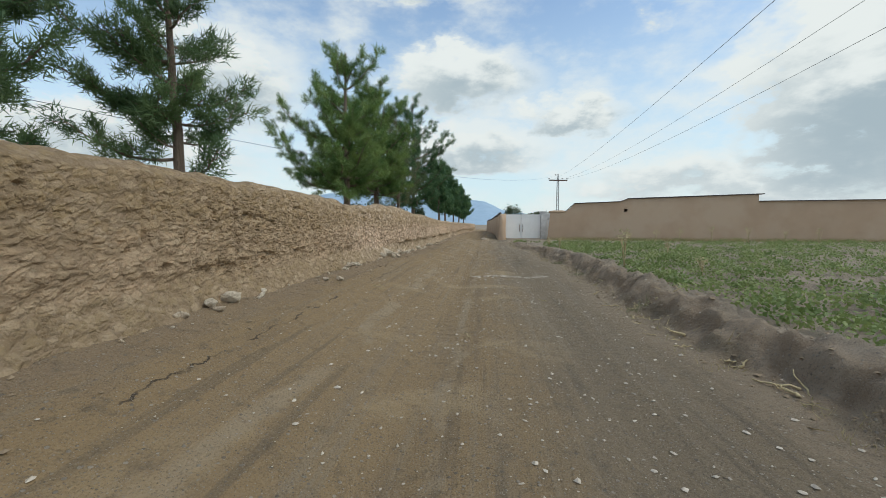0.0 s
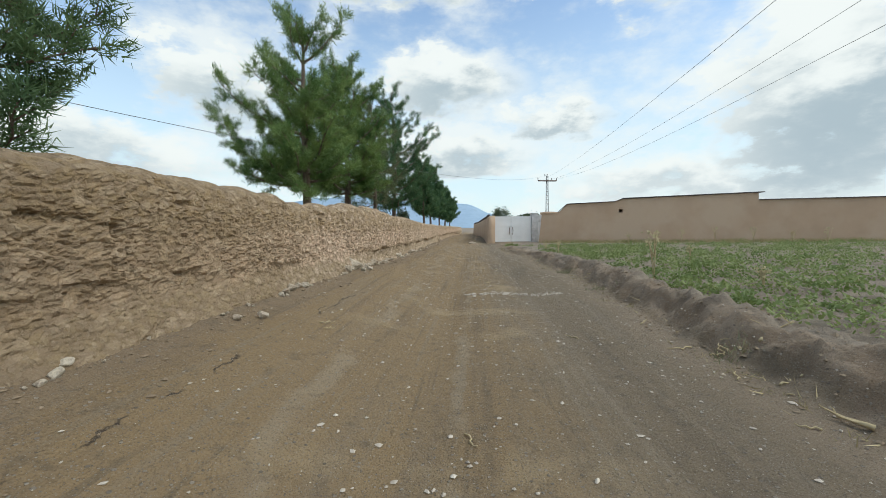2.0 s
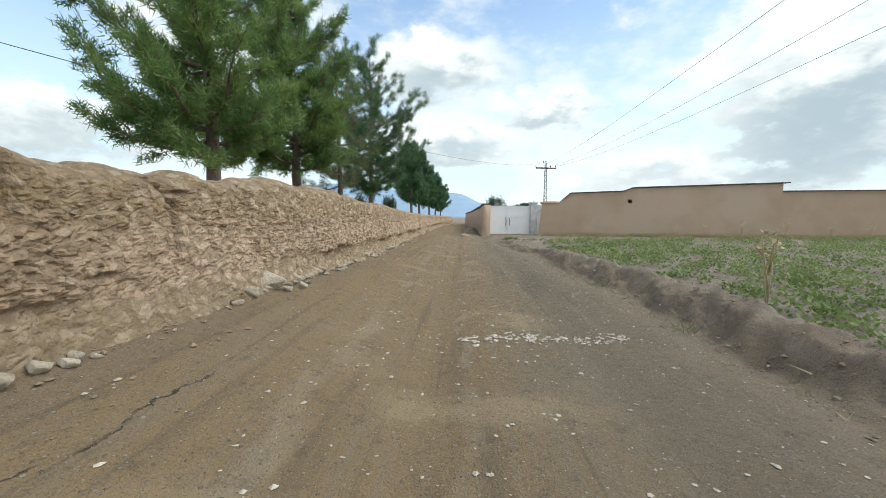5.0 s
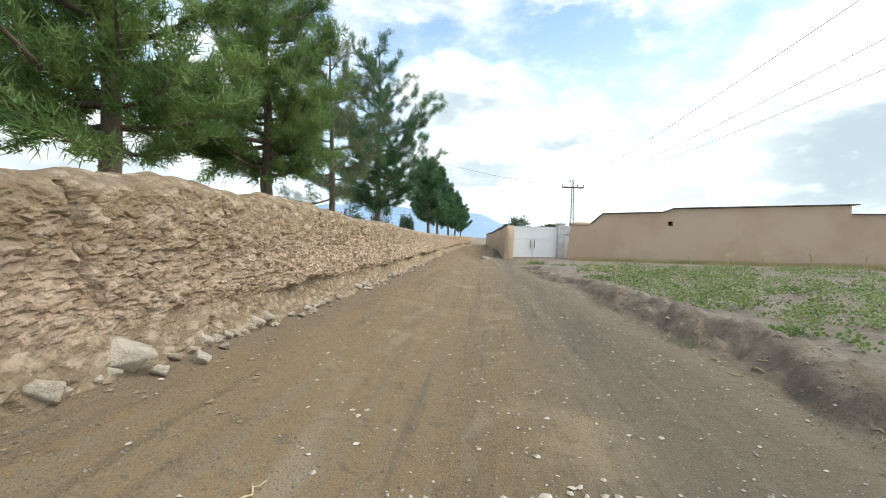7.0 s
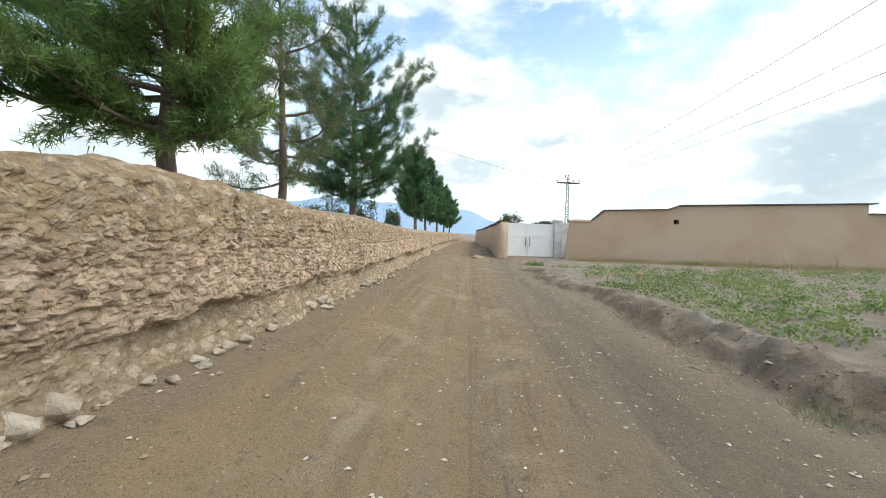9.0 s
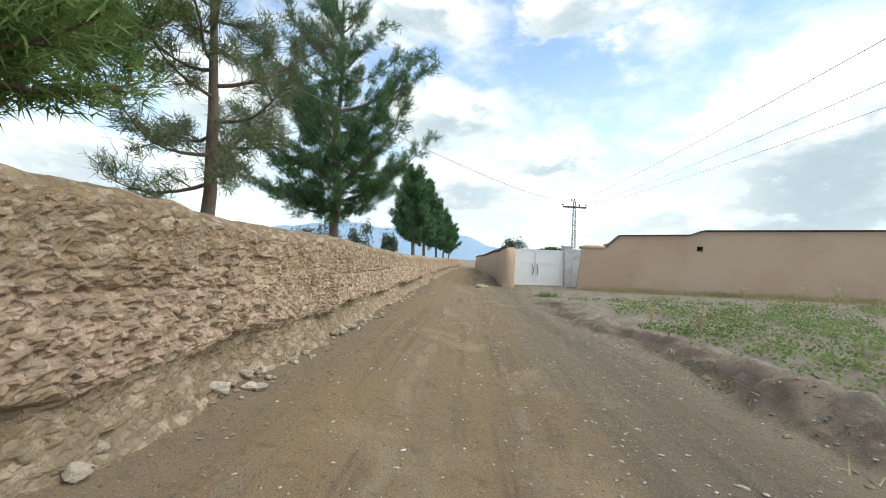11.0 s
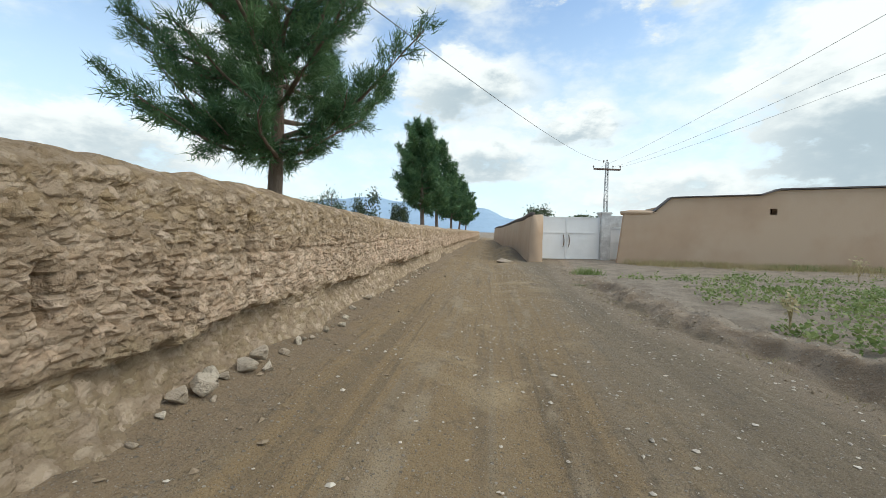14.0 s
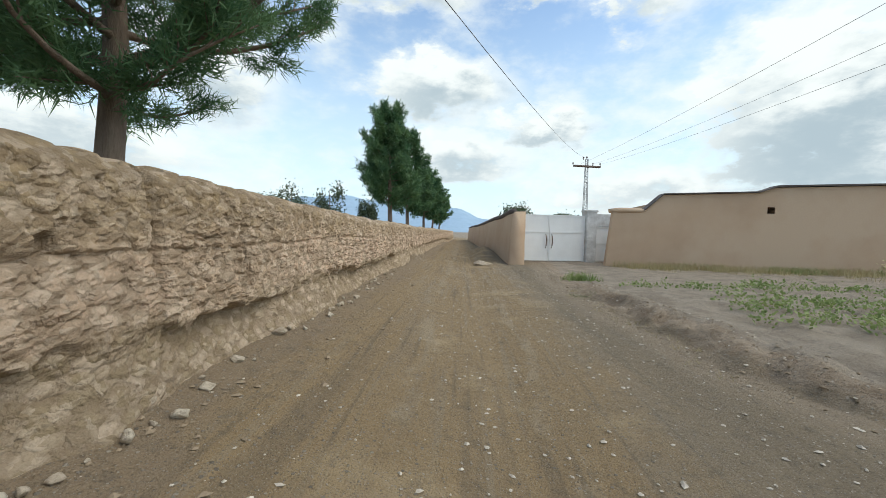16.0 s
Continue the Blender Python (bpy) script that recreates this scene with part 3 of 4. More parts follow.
def build_building():
    """Mud plastered wall with battered end, in three roof levels, with vents cut through."""
    L = 52.0
    bm = bmesh.new()
    prof = [(0, 2.62), (1.4, 2.66), (2.2, 3.44), (6.2, 3.56), (6.9, 3.80), (17.4, 4.05), (17.41, 3.45), (L, 3.5)]
    vent = (6.6, 7.4, 2.62, 2.92)
    xs = sorted({p[0] for p in prof} | {vent[0], vent[1]} | set(np.arange(2, L, 2.0).tolist()))

    def top_at(x):
        for (a, za), (b, zb) in zip(prof, prof[1:]):
            if a <= x <= b:
                return za + (zb - za) * (x - a) / max(b - a, 1e-6)
        return 3.5

    def vx(x, z, back):
        lean = -0.28 * (1 - z / 2.6) if x < 0.01 else 0
        return bm.verts.new((x + lean, 0.0 if not back else 0.45, z))

    for back in (False, True):
        for a, b in zip(xs, xs[1:]):
            zs = [-0.3, vent[2] if a > 2 else 1.2, vent[3] if a > 2 else 2.0]
            ta, tb = top_at(a + 1e-4), top_at(b - 1e-4)
            cols = []
            for x, t in ((a, ta), (b, tb)):
                cols.append([vx(x, z, back) for z in zs] + [vx(x, t, back)])
            for k in range(3):
                if k == 1 and abs(a - vent[0]) < 1e-4:
                    continue
                bm.faces.new((cols[0][k], cols[1][k], cols[1][k + 1], cols[0][k + 1]))
            if not back:
                for dz, (p, q) in ((0, (cols[0][3], cols[1][3])),):
                    r, s_ = bm.verts.new(q.co + Vector((0, 0.45, 0))), bm.verts.new(p.co + Vector((0, 0.45, 0)))
                    bm.faces.new((p, q, r, s_))
    # reveal of the vent, and the two ends
    x0, x1, z0, z1 = vent
    ring = [[bm.verts.new((x, y, z)) for x, z in ((x0, z0), (x1, z0), (x1, z1), (x0, z1))] for y in (0, 0.45)]
    for k in range(4):
        bm.faces.new((ring[0][k], ring[0][(k + 1) % 4], ring[1][(k + 1) % 4], ring[1][k]))
    bm.faces.new([bm.verts.new(c) for c in ((-0.31, 0, -0.3), (-0.31, 0.45, -0.3), (0, 0.45, 2.62), (0, 0, 2.62))])
    bmesh.ops.remove_doubles(bm, verts=bm.verts, dist=0.001)
    add_box(bm, (2.4, 5.6, -0.3), (52, 6.0, 3.2))
    add_box(bm, (2.4, 0.46, -0.3), (2.8, 5.59, 3.2))
    add_box(bm, (2.81, 0.46, 3.0), (51.9, 5.59, 3.2))
    ob = from_bm("wall_compound", bm, M_PLASTER)
    ob.matrix_world = BROT
    tagged(ob, "smooth tan mud-plastered compound wall in stepped heights", "wall", kind="structure")
    # roof edges: overhanging dark slabs
    bm = bmesh.new()
    for a, b, za, zb, th in ((1.35, 2.2, 2.68, 3.46, 0.05), (2.2, 6.25, 3.46, 3.58, 0.05), (6.25, 6.95, 3.58, 3.83, 0.05), (6.95, 17.8, 3.83, 4.08, 0.07), (17.45, 52, 3.45, 3.5, 0.07)):
        vs = [bm.verts.new((x, y, z + d)) for x, z in ((a, za), (b, zb)) for y in (-0.12, 0.6) for d in (0, th)]
        for q in ((0, 1, 3, 2), (4, 5, 7, 6), (0, 1, 5, 4), (2, 3, 7, 6), (1, 3, 7, 5), (0, 2, 6, 4)):
            bm.faces.new([vs[k] for k in q])
    ob = from_bm("roof", bm, M_ROOF)
    ob.matrix_world = BROT
    tagged(ob, "thin dark flat roof edge over the compound wall", "roof", kind="structure")
    # rounded mud coping over the low end
    bm = bmesh.new()
    add_tube(bm, [(-0.15, 0.2, 2.66), (0.3, 0.2, 2.7), (1.0, 0.2, 2.7), (1.6, 0.2, 2.66)], [0.2, 0.3, 0.3, 0.2], 10)
    bmesh.ops.scale(bm, vec=(1, 1, 0.5), space=Matrix.Translation((0, 0, -2.68)), verts=bm.verts)
    ob = from_bm("trim", bm, M_PLASTER, True)
    ob.matrix_world = BROT
    tagged(ob, "rounded mud coping on the low wall end", "coping", kind="structure")


build_building()

GL, GR = Vector((6.0, 40.55, 0)), Vector((10.0, 40.9, 0))


def build_gate():
    d = (GR - GL).normalized()
    w = (GR - GL).length
    m = Matrix.Translation(GL) @ Matrix.Rotation(math.atan2(d.y, d.x), 4, "Z")
    gate = new("gate")
    gate.matrix_world = m
    tagged(gate, "closed double-leaf white painted steel gate", "gate")
    for side in (0, 1):
        bm = bmesh.new()
        a, b = (0.02, w / 2 - 0.01) if side == 0 else (w / 2 + 0.01, w - 0.02)
        add_box(bm, (a, 0, 0.06), (b, 0.03, 2.5))
        for z in (0.06, 1.55, 2.44):
            add_box(bm, (a, -0.025, z), (b, 0.0, z + 0.06), 0.004)
        for x in (a, b - 0.06):
            add_box(bm, (x, -0.027, 0.06), (x + 0.06, -0.001, 2.5), 0.004)
        leaf = from_bm("gate_leaf", bm, M_GATE, parent=gate)
        bm = bmesh.new()
        hx = w / 2 + (-0.2 if side == 0 else 0.13)
        add_tube(bm, [(hx, -0.03, 0.75), (hx, -0.1, 0.85), (hx + 0.02, -0.12, 1.1), (hx, -0.1, 1.35), (hx, -0.03, 1.45)], [0.03] * 5, 8)
        from_bm("handle", bm, M_RUST, True, leaf)
    bm = bmesh.new()
    add_box(bm, (-0.2, -0.12, -0.2), (0.0, 0.35, 2.45), 0.03)
    ob = from_bm("gate_pier", bm, M_PIER)
    ob.matrix_world = m
    tagged(ob, "whitewashed gate pier against the mud wall", "pier", kind="structure")
    # pier, and the small door beyond it
    bm = bmesh.new()
    add_box(bm, (w + 0.02, -0.15, -0.2), (w + 0.62, 0.4, 2.75), 0.03)
    add_box(bm, (w - 0.03, -0.2, 2.7), (w + 0.67, 0.45, 2.82), 0.03)
    ob = from_bm("gate_pier", bm, M_PIER)
    ob.matrix_world = m
    tagged(ob, "whitewashed gate pier with flaking grey plaster", "pier", kind="structure")
    bm = bmesh.new()
    add_box(bm, (w + 0.62, 0.0, 1.95), (w + 2.2, 0.3, 2.62), 0.02)
    ob = from_bm("lintel", bm, M_PIER)
    ob.matrix_world = m
    tagged(ob, "whitewashed lintel wall over the side door", "wall", kind="structure")
    bm = bmesh.new()
    add_box(bm, (w + 0.64, 0.06, 0.0), (w + 2.2, 0.1, 1.94))
    for z in (0.05, 1.0, 1.85):
        add_box(bm, (w + 0.64, 0.03, z), (w + 2.2, 0.06, z + 0.07), 0.004)
    ob = from_bm("side_door", bm, M_GATE)
    ob.matrix_world = m
    tagged(ob, "closed white steel side door beside the pier", "door", kind="structure")


build_gate()


def build_lane_wall():
    """Mud wall on the lane beyond the gate, ending in a short return towards it."""
    c = Vector((10.5, 95.0, 0))
    bm = bmesh.new()
    path = [Vector((5.42, 38.3, 0)).lerp(c, t) for t in (0, 0.03, 0.08, 0.16, 0.3, 0.5, 0.75, 1)]
    rings = []
    for i, p in enumerate(path):
        h = 2.5 - 0.2 * min(1, max(0, (p.y - 38) / 20)) + 0.05 * math.sin(i * 2.3)
        off = Vector((0.62, 0.02, 0))
        f = Vector((-0.16, -0.06 if i == 0 else 0, 0))
        rings.append([bm.verts.new(v) for v in (p + f + Vector((0, 0, -0.3)), p + Vector((0, 0, h - 0.18)), p - f * 0.6 + Vector((0, 0, h)), p + off + Vector((0, 0, h)), p + off + Vector((0, 0, -0.3)))])
    for r, s in zip(rings, rings[1:]):
        for k in range(4):
            bm.faces.new((r[k], r[k + 1], s[k + 1], s[k]))
    bm.faces.new(rings[0])
    bm.faces.new(rings[-1])
    cop = bmesh.new()
    add_tube(cop, [p + Vector((0.1, 0.1, 2.5 - 0.2 * min(1, max(0, (p.y - 38) / 20)) + 0.05 * math.sin(i * 2.3) + 0.02)) for i, p in enumerate(path)], [0.13] * len(path), 7)
    tagged(from_bm("trim", cop, M_ROOF, True), "dark mud coping along the top of the lane wall", "coping", kind="structure")
    bmesh.ops.subdivide_edges(bm, edges=bm.edges, cuts=3, use_grid_fill=True)
    for v in bm.verts:
        v.co += 0.03 * noise.noise_vector(v.co * 1.3)
    ob = from_bm("wall_lane", bm, M_PLASTER, True)
    tagged(ob, "tan mud wall with a rounded top along the lane", "wall", kind="structure")


build_lane_wall()


# ---- pole and wires ----
POLE = Vector((15.4, 53.7, 0))


def build_pole():
    root = new("utility_pole")
    root.location = POLE
    tagged(root, "grey steel lattice utility pole with a crossarm", "utility pole")
    bm = bmesh.new()
    H = 8.0
    for sx in (-1, 1):
        for sy in (-1, 1):
            add_tube(bm, [(0.2 * sx, 0.15 * sy, 0), (0.1 * sx, 0.07 * sy, H)], [0.028, 0.022], 6)
    n = 16
    for k in range(n):
        z0, z1 = H * k / n, H * (k + 1) / n
        w0, w1 = 0.2 - 0.1 * k / n, 0.2 - 0.1 * (k + 1) / n
        for sy in (-0.11, 0.11):
            add_tube(bm, [(-w0, sy, z0), (w1, sy, z1)], [0.012, 0.012], 5)
            add_tube(bm, [(-w1, sy, z1), (w1, sy, z1)], [0.012, 0.012], 5)
    from_bm("mast", bm, M_GALV, parent=root)
    bm = bmesh.new()
    add_box(bm, (-1.25, -0.06, 7.3), (1.25, 0.06, 7.46), 0.01)
    add_box(bm, (-1.25, -0.2, 7.32), (1.25, -0.1, 7.44), 0.01)
    arm = from_bm("crossarm", bm, M_RUST, parent=root)
    arm.rotation_euler = (0, 0, radians(8))
    for x, z in ((-1.2, 7.46), (0.55, 7.46), (1.2, 7.46), (0.0, 8.0), (-0.3, 7.95)):
        bm = bmesh.new()
        add_tube(bm, [(x, 0, z), (x, 0, z + 0.12), (x, 0, z + 0.13), (x, 0, z + 0.2), (x, 0, z + 0.26)], [0.03, 0.03, 0.08, 0.07, 0.02], 8)
        from_bm("insulator", bm, M_RUST, True, root)


build_pole()


def wire(p, q, sag, r, label):
    bm = bmesh.new()
    n = 40
    pts = [Vector(p).lerp(Vector(q), k / n) - Vector((0, 0, sag * 4 * (k / n) * (1 - k / n))) for k in range(n + 1)]
    add_tube(bm, pts, [r] * (n + 1), 5)
    return tagged(from_bm("overhead_wire", bm, M_WIRE, True), label, "wire", "overhead wires")


for x0, x1, z1, sag in ((14.9, 2.48, 5.88, 0.9), (16.0, 5.94, 7.4, 1.33), (16.6, 5.47, 5.91, 1.2)):
    wire((x0, 53.7, 7.6), (x1, -12, z1), sag, 0.0055, "thin dark overhead power wire strung from the pole")
wire((15.4, 53.7, 8.1), (-19.9, -18.2, 4.8), 2.5, 0.0065, "thin dark overhead wire crossing above the track")


# ---- pines ----
def add_needles(V, F, pts, dirs, rng, length, width, per):
    """Tufts of needles as thin triangles about each point."""
    n = len(pts) * per
    p = np.repeat(pts, per, 0) + rng.normal(0, length * 0.36, (n, 3))
    d = np.repeat(dirs, per, 0) + rng.normal(0, 0.9, (n, 3))
    d /= np.linalg.norm(d, axis=1, keepdims=True)
    s = np.cross(d, rng.normal(0, 1, (n, 3)))
    s /= np.linalg.norm(s, axis=1, keepdims=True) + 1e-9
    ln = length * rng.uniform(0.7, 1.3, (n, 1))
    base = len(V) and sum(len(v) for v in V)
    V.append(np.stack([p - s * width, p + s * width, p + d * ln], 1).reshape(-1, 3))
    F.append(base + np.arange(3 * n).reshape(-1, 3))


def pine(x, y, height, spread, clear, seed, lean=(0.0, 0.0), r=0.15, limbs=26, dense=1.0, mat=None, label="", z0=0.35, per=17, shape=0.6, bare=1.0, own=(), droop=0.0, needle=0.0088):
    """A pine of upswept limbs set with brushes of needles. own: single limbs as (turn, foot height, length, rise); bare: share of limbs kept at the tip."""
    rng = np.random.default_rng(seed)
    root = new("pine_tree")
    root.location = (x, y, z0)
    tagged(root, label or "tall green pine tree with a bare brown trunk behind the wall", "tree", "pines behind the wall")
    H = height - z0
    n = 12
    wob = rng.normal(0, 0.03, (n + 1, 2)).cumsum(0)
    trunk = [np.array((lean[0] * H * (k / n) + wob[k, 0] * min(1, k / 4), lean[1] * H * (k / n) + wob[k, 1] * min(1, k / 4), H * k / n)) for k in range(n + 1)]
    bm = bmesh.new()
    add_tube(bm, trunk, [r * (1.25 if k == 0 else 1) * (1 - 0.9 * k / n) for k in range(n + 1)], 12)
    from_bm("trunk", bm, M_BARK, True, root)
    todo = [(radians(a), zf - z0, ln, rise) for a, zf, ln, rise in own]
    ang = rng.uniform(0, 6)
    for k in range(limbs):
        t = (k + rng.uniform(0, 0.9)) / limbs
        ang += 2.4 + rng.normal(0, 0.4)
        if rng.random() > 1 - (1 - bare) * step01(t, 0.35, 0.7):
            continue
        prof = min(1.0, 0.72 + 2.2 * t) * (1 - t) ** shape + 0.10
        todo.append((ang, clear - z0 + (H * 0.98 - (clear - z0)) * t, spread * prof * rng.uniform(0.62, 1.18), rng.uniform(-0.05, 0.3) + 0.75 * t - droop))
    bm = bmesh.new()
    tips, tdirs = [], []
    fine = per > 8
    for k, (ang, z, ln, rise) in enumerate(todo):
        f = z / H * n
        i = min(int(f), n - 1)
        base = trunk[i] + (trunk[i + 1] - trunk[i]) * (f - i)
        pts, m_ = [], 7
        b1, b2 = rng.uniform(-0.3, 0.3), rng.uniform(0.05, 0.3)
        for q in range(m_ + 1):
            u = q / m_
            a = ang + b1 * u + 0.12 * math.sin(u * 5 + k)
            pts.append(base + np.array((math.cos(a) * ln * u, math.sin(a) * ln * u, ln * (rise * u + b2 * u * u - 0.10 * math.sin(u * 3.1)))))
        add_tube(bm, pts, [max(0.007, r * 0.34 * min(1.0, 0.35 + 0.3 * ln) * (1 - 0.85 * q / m_)) for q in range(m_ + 1)], 6 if fine else 4, False)
        subs = int((4 + ln * 11) * dense)
        for j in range(subs):
            u = 1 - 0.92 * (j + rng.uniform(0, 1)) / subs
            g = u * m_
            q = min(int(g), m_ - 1)
            p = pts[q] + (pts[q + 1] - pts[q]) * (g - q)
            along = pts[q + 1] - pts[q]
            along /= np.linalg.norm(along)
            side = np.cross(along, rng.normal(0, 1, 3) * (0.75, 0.75, 1.0))
            side /= np.linalg.norm(side) + 1e-9
            dd = along * rng.uniform(0.5, 1.1) + side * rng.uniform(0.35, 0.9) + np.array((0, 0, rng.uniform(0.0, 0.45) - droop))
            dd /= np.linalg.norm(dd)
            sl = (0.16 + 0.20 * ln * (1.05 - 0.8 * u)) * rng.uniform(0.55, 1.3)
            e = p + dd * sl + np.array((0, 0, 0.10 * sl))
            if fine and j % 2:
                add_tube(bm, [p, e], [0.011, 0.005], 3, False)
            c = max(3, int(sl / (0.055 if fine else 0.11)))
            for w in range(c):
                uu = 0.3 + 0.7 * (w + 1) / c
                tips.append(p + (e - p) * uu)
                tdirs.append(dd * 0.9 + np.array((0, 0, 0.15)))
    from_bm("limb", bm, M_BARK, True, root)
    V, F = [], []
    add_needles(V, F, np.array(tips), np.array(tdirs), rng, 0.14 if fine else 0.24, needle if fine else 0.03, per)
    crown = new("needles", mesh_from("needles", np.concatenate(V), np.concatenate(F), mat or M_PINE))
    crown.parent = root
    tagged(crown, kind="stuff")
    return root


pine(-5.6, 4.4, 7.0, 1.5, 2.3, 1, r=0.12, limbs=34, dense=1.0, per=15, bare=0.8)
pine(-4.2, 6.5, 6.6, 1.0, 2.6, 2, r=0.11, limbs=36, lean=(-0.04, 0), dense=1.0, per=15, bare=0.8, own=((-20, 2.3, 1.0, 0.1), (200, 2.5, 1.4, 0.1), (175, 3.2, 1.5, 0.2), (190, 4.0, 1.5, 0.3)))
pine(-3.22, 13.5, 7.1, 1.5, 2.4, 3, r=0.15, limbs=46, dense=1.0, bare=0.4, mat=M_PINE_LIT, shape=0.5, own=((176, 3.0, 3.0, 0.35), (185, 4.0, 2.0, 0.5), (170, 5.4, 1.3, 0.7), (10, 5.9, 1.1, 0.8), (195, 2.7, 1.7, 0.1), (262, 3.1, 2.0, 0.15)))
pine(-2.65, 16.4, 6.8, 1.75, 2.6, 4, r=0.15, limbs=52, dense=1.05, bare=0.75, mat=M_PINE_LIT, shape=0.5, own=((215, 2.9, 2.6, 0.15), (240, 3.3, 2.2, 0.2), (190, 3.8, 2.2, 0.25)))
pine(-2.1, 18.7, 6.4, 1.35, 2.35, 5, r=0.105, limbs=28, dense=0.6, per=24, needle=0.005, mat=M_PINE_DRY, label="thin grey-green pine tree with sparse drying needles", droop=0.15)
pine(-1.78, 23.7, 8.6, 2.3, 2.75, 6, r=0.14, limbs=50, dense=0.75, per=19, needle=0.0072, shape=0.5, bare=0.75, mat=M_PINE_DARK, own=((-8, 2.95, 2.35, 0.62), (-15, 4.0, 1.9, 0.8), (175, 3.0, 2.5, 0.12), (188, 3.9, 2.6, 0.25), (170, 5.0, 2.4, 0.4), (230, 2.8, 1.9, -0.05), (100, 2.75, 1.5, 0.0), (285, 2.7, 1.8, 0.0), (330, 2.75, 1.5, 0.05), (260, 2.8, 1.3, 0.0)))
for k, (x, y, h, w) in enumerate(((-0.4, 40.0, 7.4, 1.6), (0.3, 47.5, 8.2, 1.7), (1.5, 57.0, 7.0, 1.9), (2.6, 66.5, 7.4, 1.9), (4.2, 82.0, 7.0, 1.9))):
    pine(x, y, h, w, 2.8, 20 + k, r=0.15, limbs=40, dense=1.25, per=8, shape=0.55, mat=M_PINE_DARK)


# ---- mountain ----
def build_mountain():
    b = np.radians(np.linspace(-75, 75, 240))
    deg = np.degrees(b)
    ridge = np.interp(deg, (-75, -45, -30, -22, -16, -9.3, -6, 0, 4.4, 9.3, 14, 22, 75), (1.2, 1.8, 2.6, 4.2, 5.3, 5.9, 5.1, 5.3, 4.6, 2.8, 1.4, 0.6, 0.4))
    ridge = ridge + 0.5 * fbm2(deg * 0.35, deg * 0, 71, 4)
    R = 2600.0
    rows = []
    for u in np.linspace(0, 1, 8):
        rad = R + 700 * u
        zz = R * np.tan(np.radians(np.maximum(ridge, 0.15))) * u ** 0.9 * (1 + 0.12 * fbm2(deg * 0.8 + u * 3, deg * 0 + u * 4, 72, 3) * (1 - u))
        rows.append(np.stack([rad * np.sin(b), rad * np.cos(b), zz - 4], -1))
    P = np.stack(rows, 1)
    me = mesh_from("backdrop", P.reshape(-1, 3), grid_faces(240, 8), M_HILL, True)
    tagged(new("backdrop", me), "hazy blue mountain ridge on the horizon", "mountain", kind="structure")


build_mountain()


# ---- field crop ----
def build_crop():
    rng = np.random.default_rng(5)
    P = []
    n = 13600
    xs, ys = 4 + 56 * rng.random(n) ** 1.6, rng.uniform(-1, 34, n)
    e = xs - bund_x(ys)
    line = BA.y + (xs - BA.x) * BDIR.y / BDIR.x
    clump = fbm2(xs * 0.45, ys * 0.45, 61, 3)
    keep = (e > 1.2) & (ys < np.minimum(31, line - 3.2)) & (clump > -0.17 + 0.42 * (1 - step01(e, 1.0, 2.1))) & (rng.random(n) < 0.9)
    xs, ys = xs[keep], ys[keep]
    zs = ground_z(xs, ys)
    per = 17
    k = len(xs) * per
    rad = np.repeat(rng.uniform(0.12, 0.26, len(xs)), per)
    a, q = rng.uniform(0, 6.28, k), np.sqrt(rng.random(k))
    hgt = np.repeat(rng.uniform(0.16, 0.30, len(xs)) * (0.75 + 1.3 * np.clip(fbm2(xs * 0.9, ys * 0.9, 64, 2) + 0.3, 0, 1)), per)
    c = np.stack([np.repeat(xs, per) + rad * q * np.cos(a), np.repeat(ys, per) + rad * q * np.sin(a), np.repeat(zs, per) + hgt * (1 - 0.7 * q * q) * rng.uniform(0.3, 1.0, k)], -1)
    d = np.stack([np.cos(a), np.sin(a), rng.uniform(-0.5, 1.6, k)], -1)
    d /= np.linalg.norm(d, axis=1, keepdims=True)
    s = np.cross(d, rng.normal(0, 0.8, (k, 3)) + (0, 0, 1))
    s /= np.linalg.norm(s, axis=1, keepdims=True)
    ln = rng.uniform(0.045, 0.085, (k, 1))
    V = np.stack([c - d * ln * 0.5, c + s * ln * 0.36, c + d * ln * 0.6, c - s * ln * 0.36], 1).reshape(-1, 3)
    me = mesh_from("crop", V, np.arange(4 * k).reshape(-1, 4), M_CROP)
    tagged(new("crop_plants", me), "low leafy green crop plants in the field", "crop", kind="stuff")


build_crop()


# ---- stones, pebbles and litter ----
def stone_mesh(seed, fine=3):
    bm = bmesh.new()
    bmesh.ops.create_icosphere(bm, subdivisions=fine, radius=0.5)
    o = Vector((seed * 7.3, seed * 3.1, 0))
    for v in bm.verts:
        v.co *= 1 + 0.55 * noise.noise(v.co * 1.3 + o) + 0.22 * noise.noise(v.co * 3.1 + o) + 0.08 * noise.noise(v.co * 7 + o)
    for k in range(6):
        n = Vector((math.sin(seed * 3 + k * 2.1), math.cos(seed * 5 + k * 1.7), math.sin(seed + k))).normalized()
        for v in bm.verts:
            over = v.co.dot(n) - 0.27
            if over > 0:
                v.co -= n * over
    me = bpy.data.meshes.new("stone")
    bm.to_mesh(me)
    bm.free()
    for p in me.polygons:
        p.use_smooth = True
    me.materials.append(M_STONE)
    return me


STONES = [stone_mesh(k + 1) for k in range(7)]
PEBBLES = [stone_mesh(k + 11, 2) for k in range(7)]


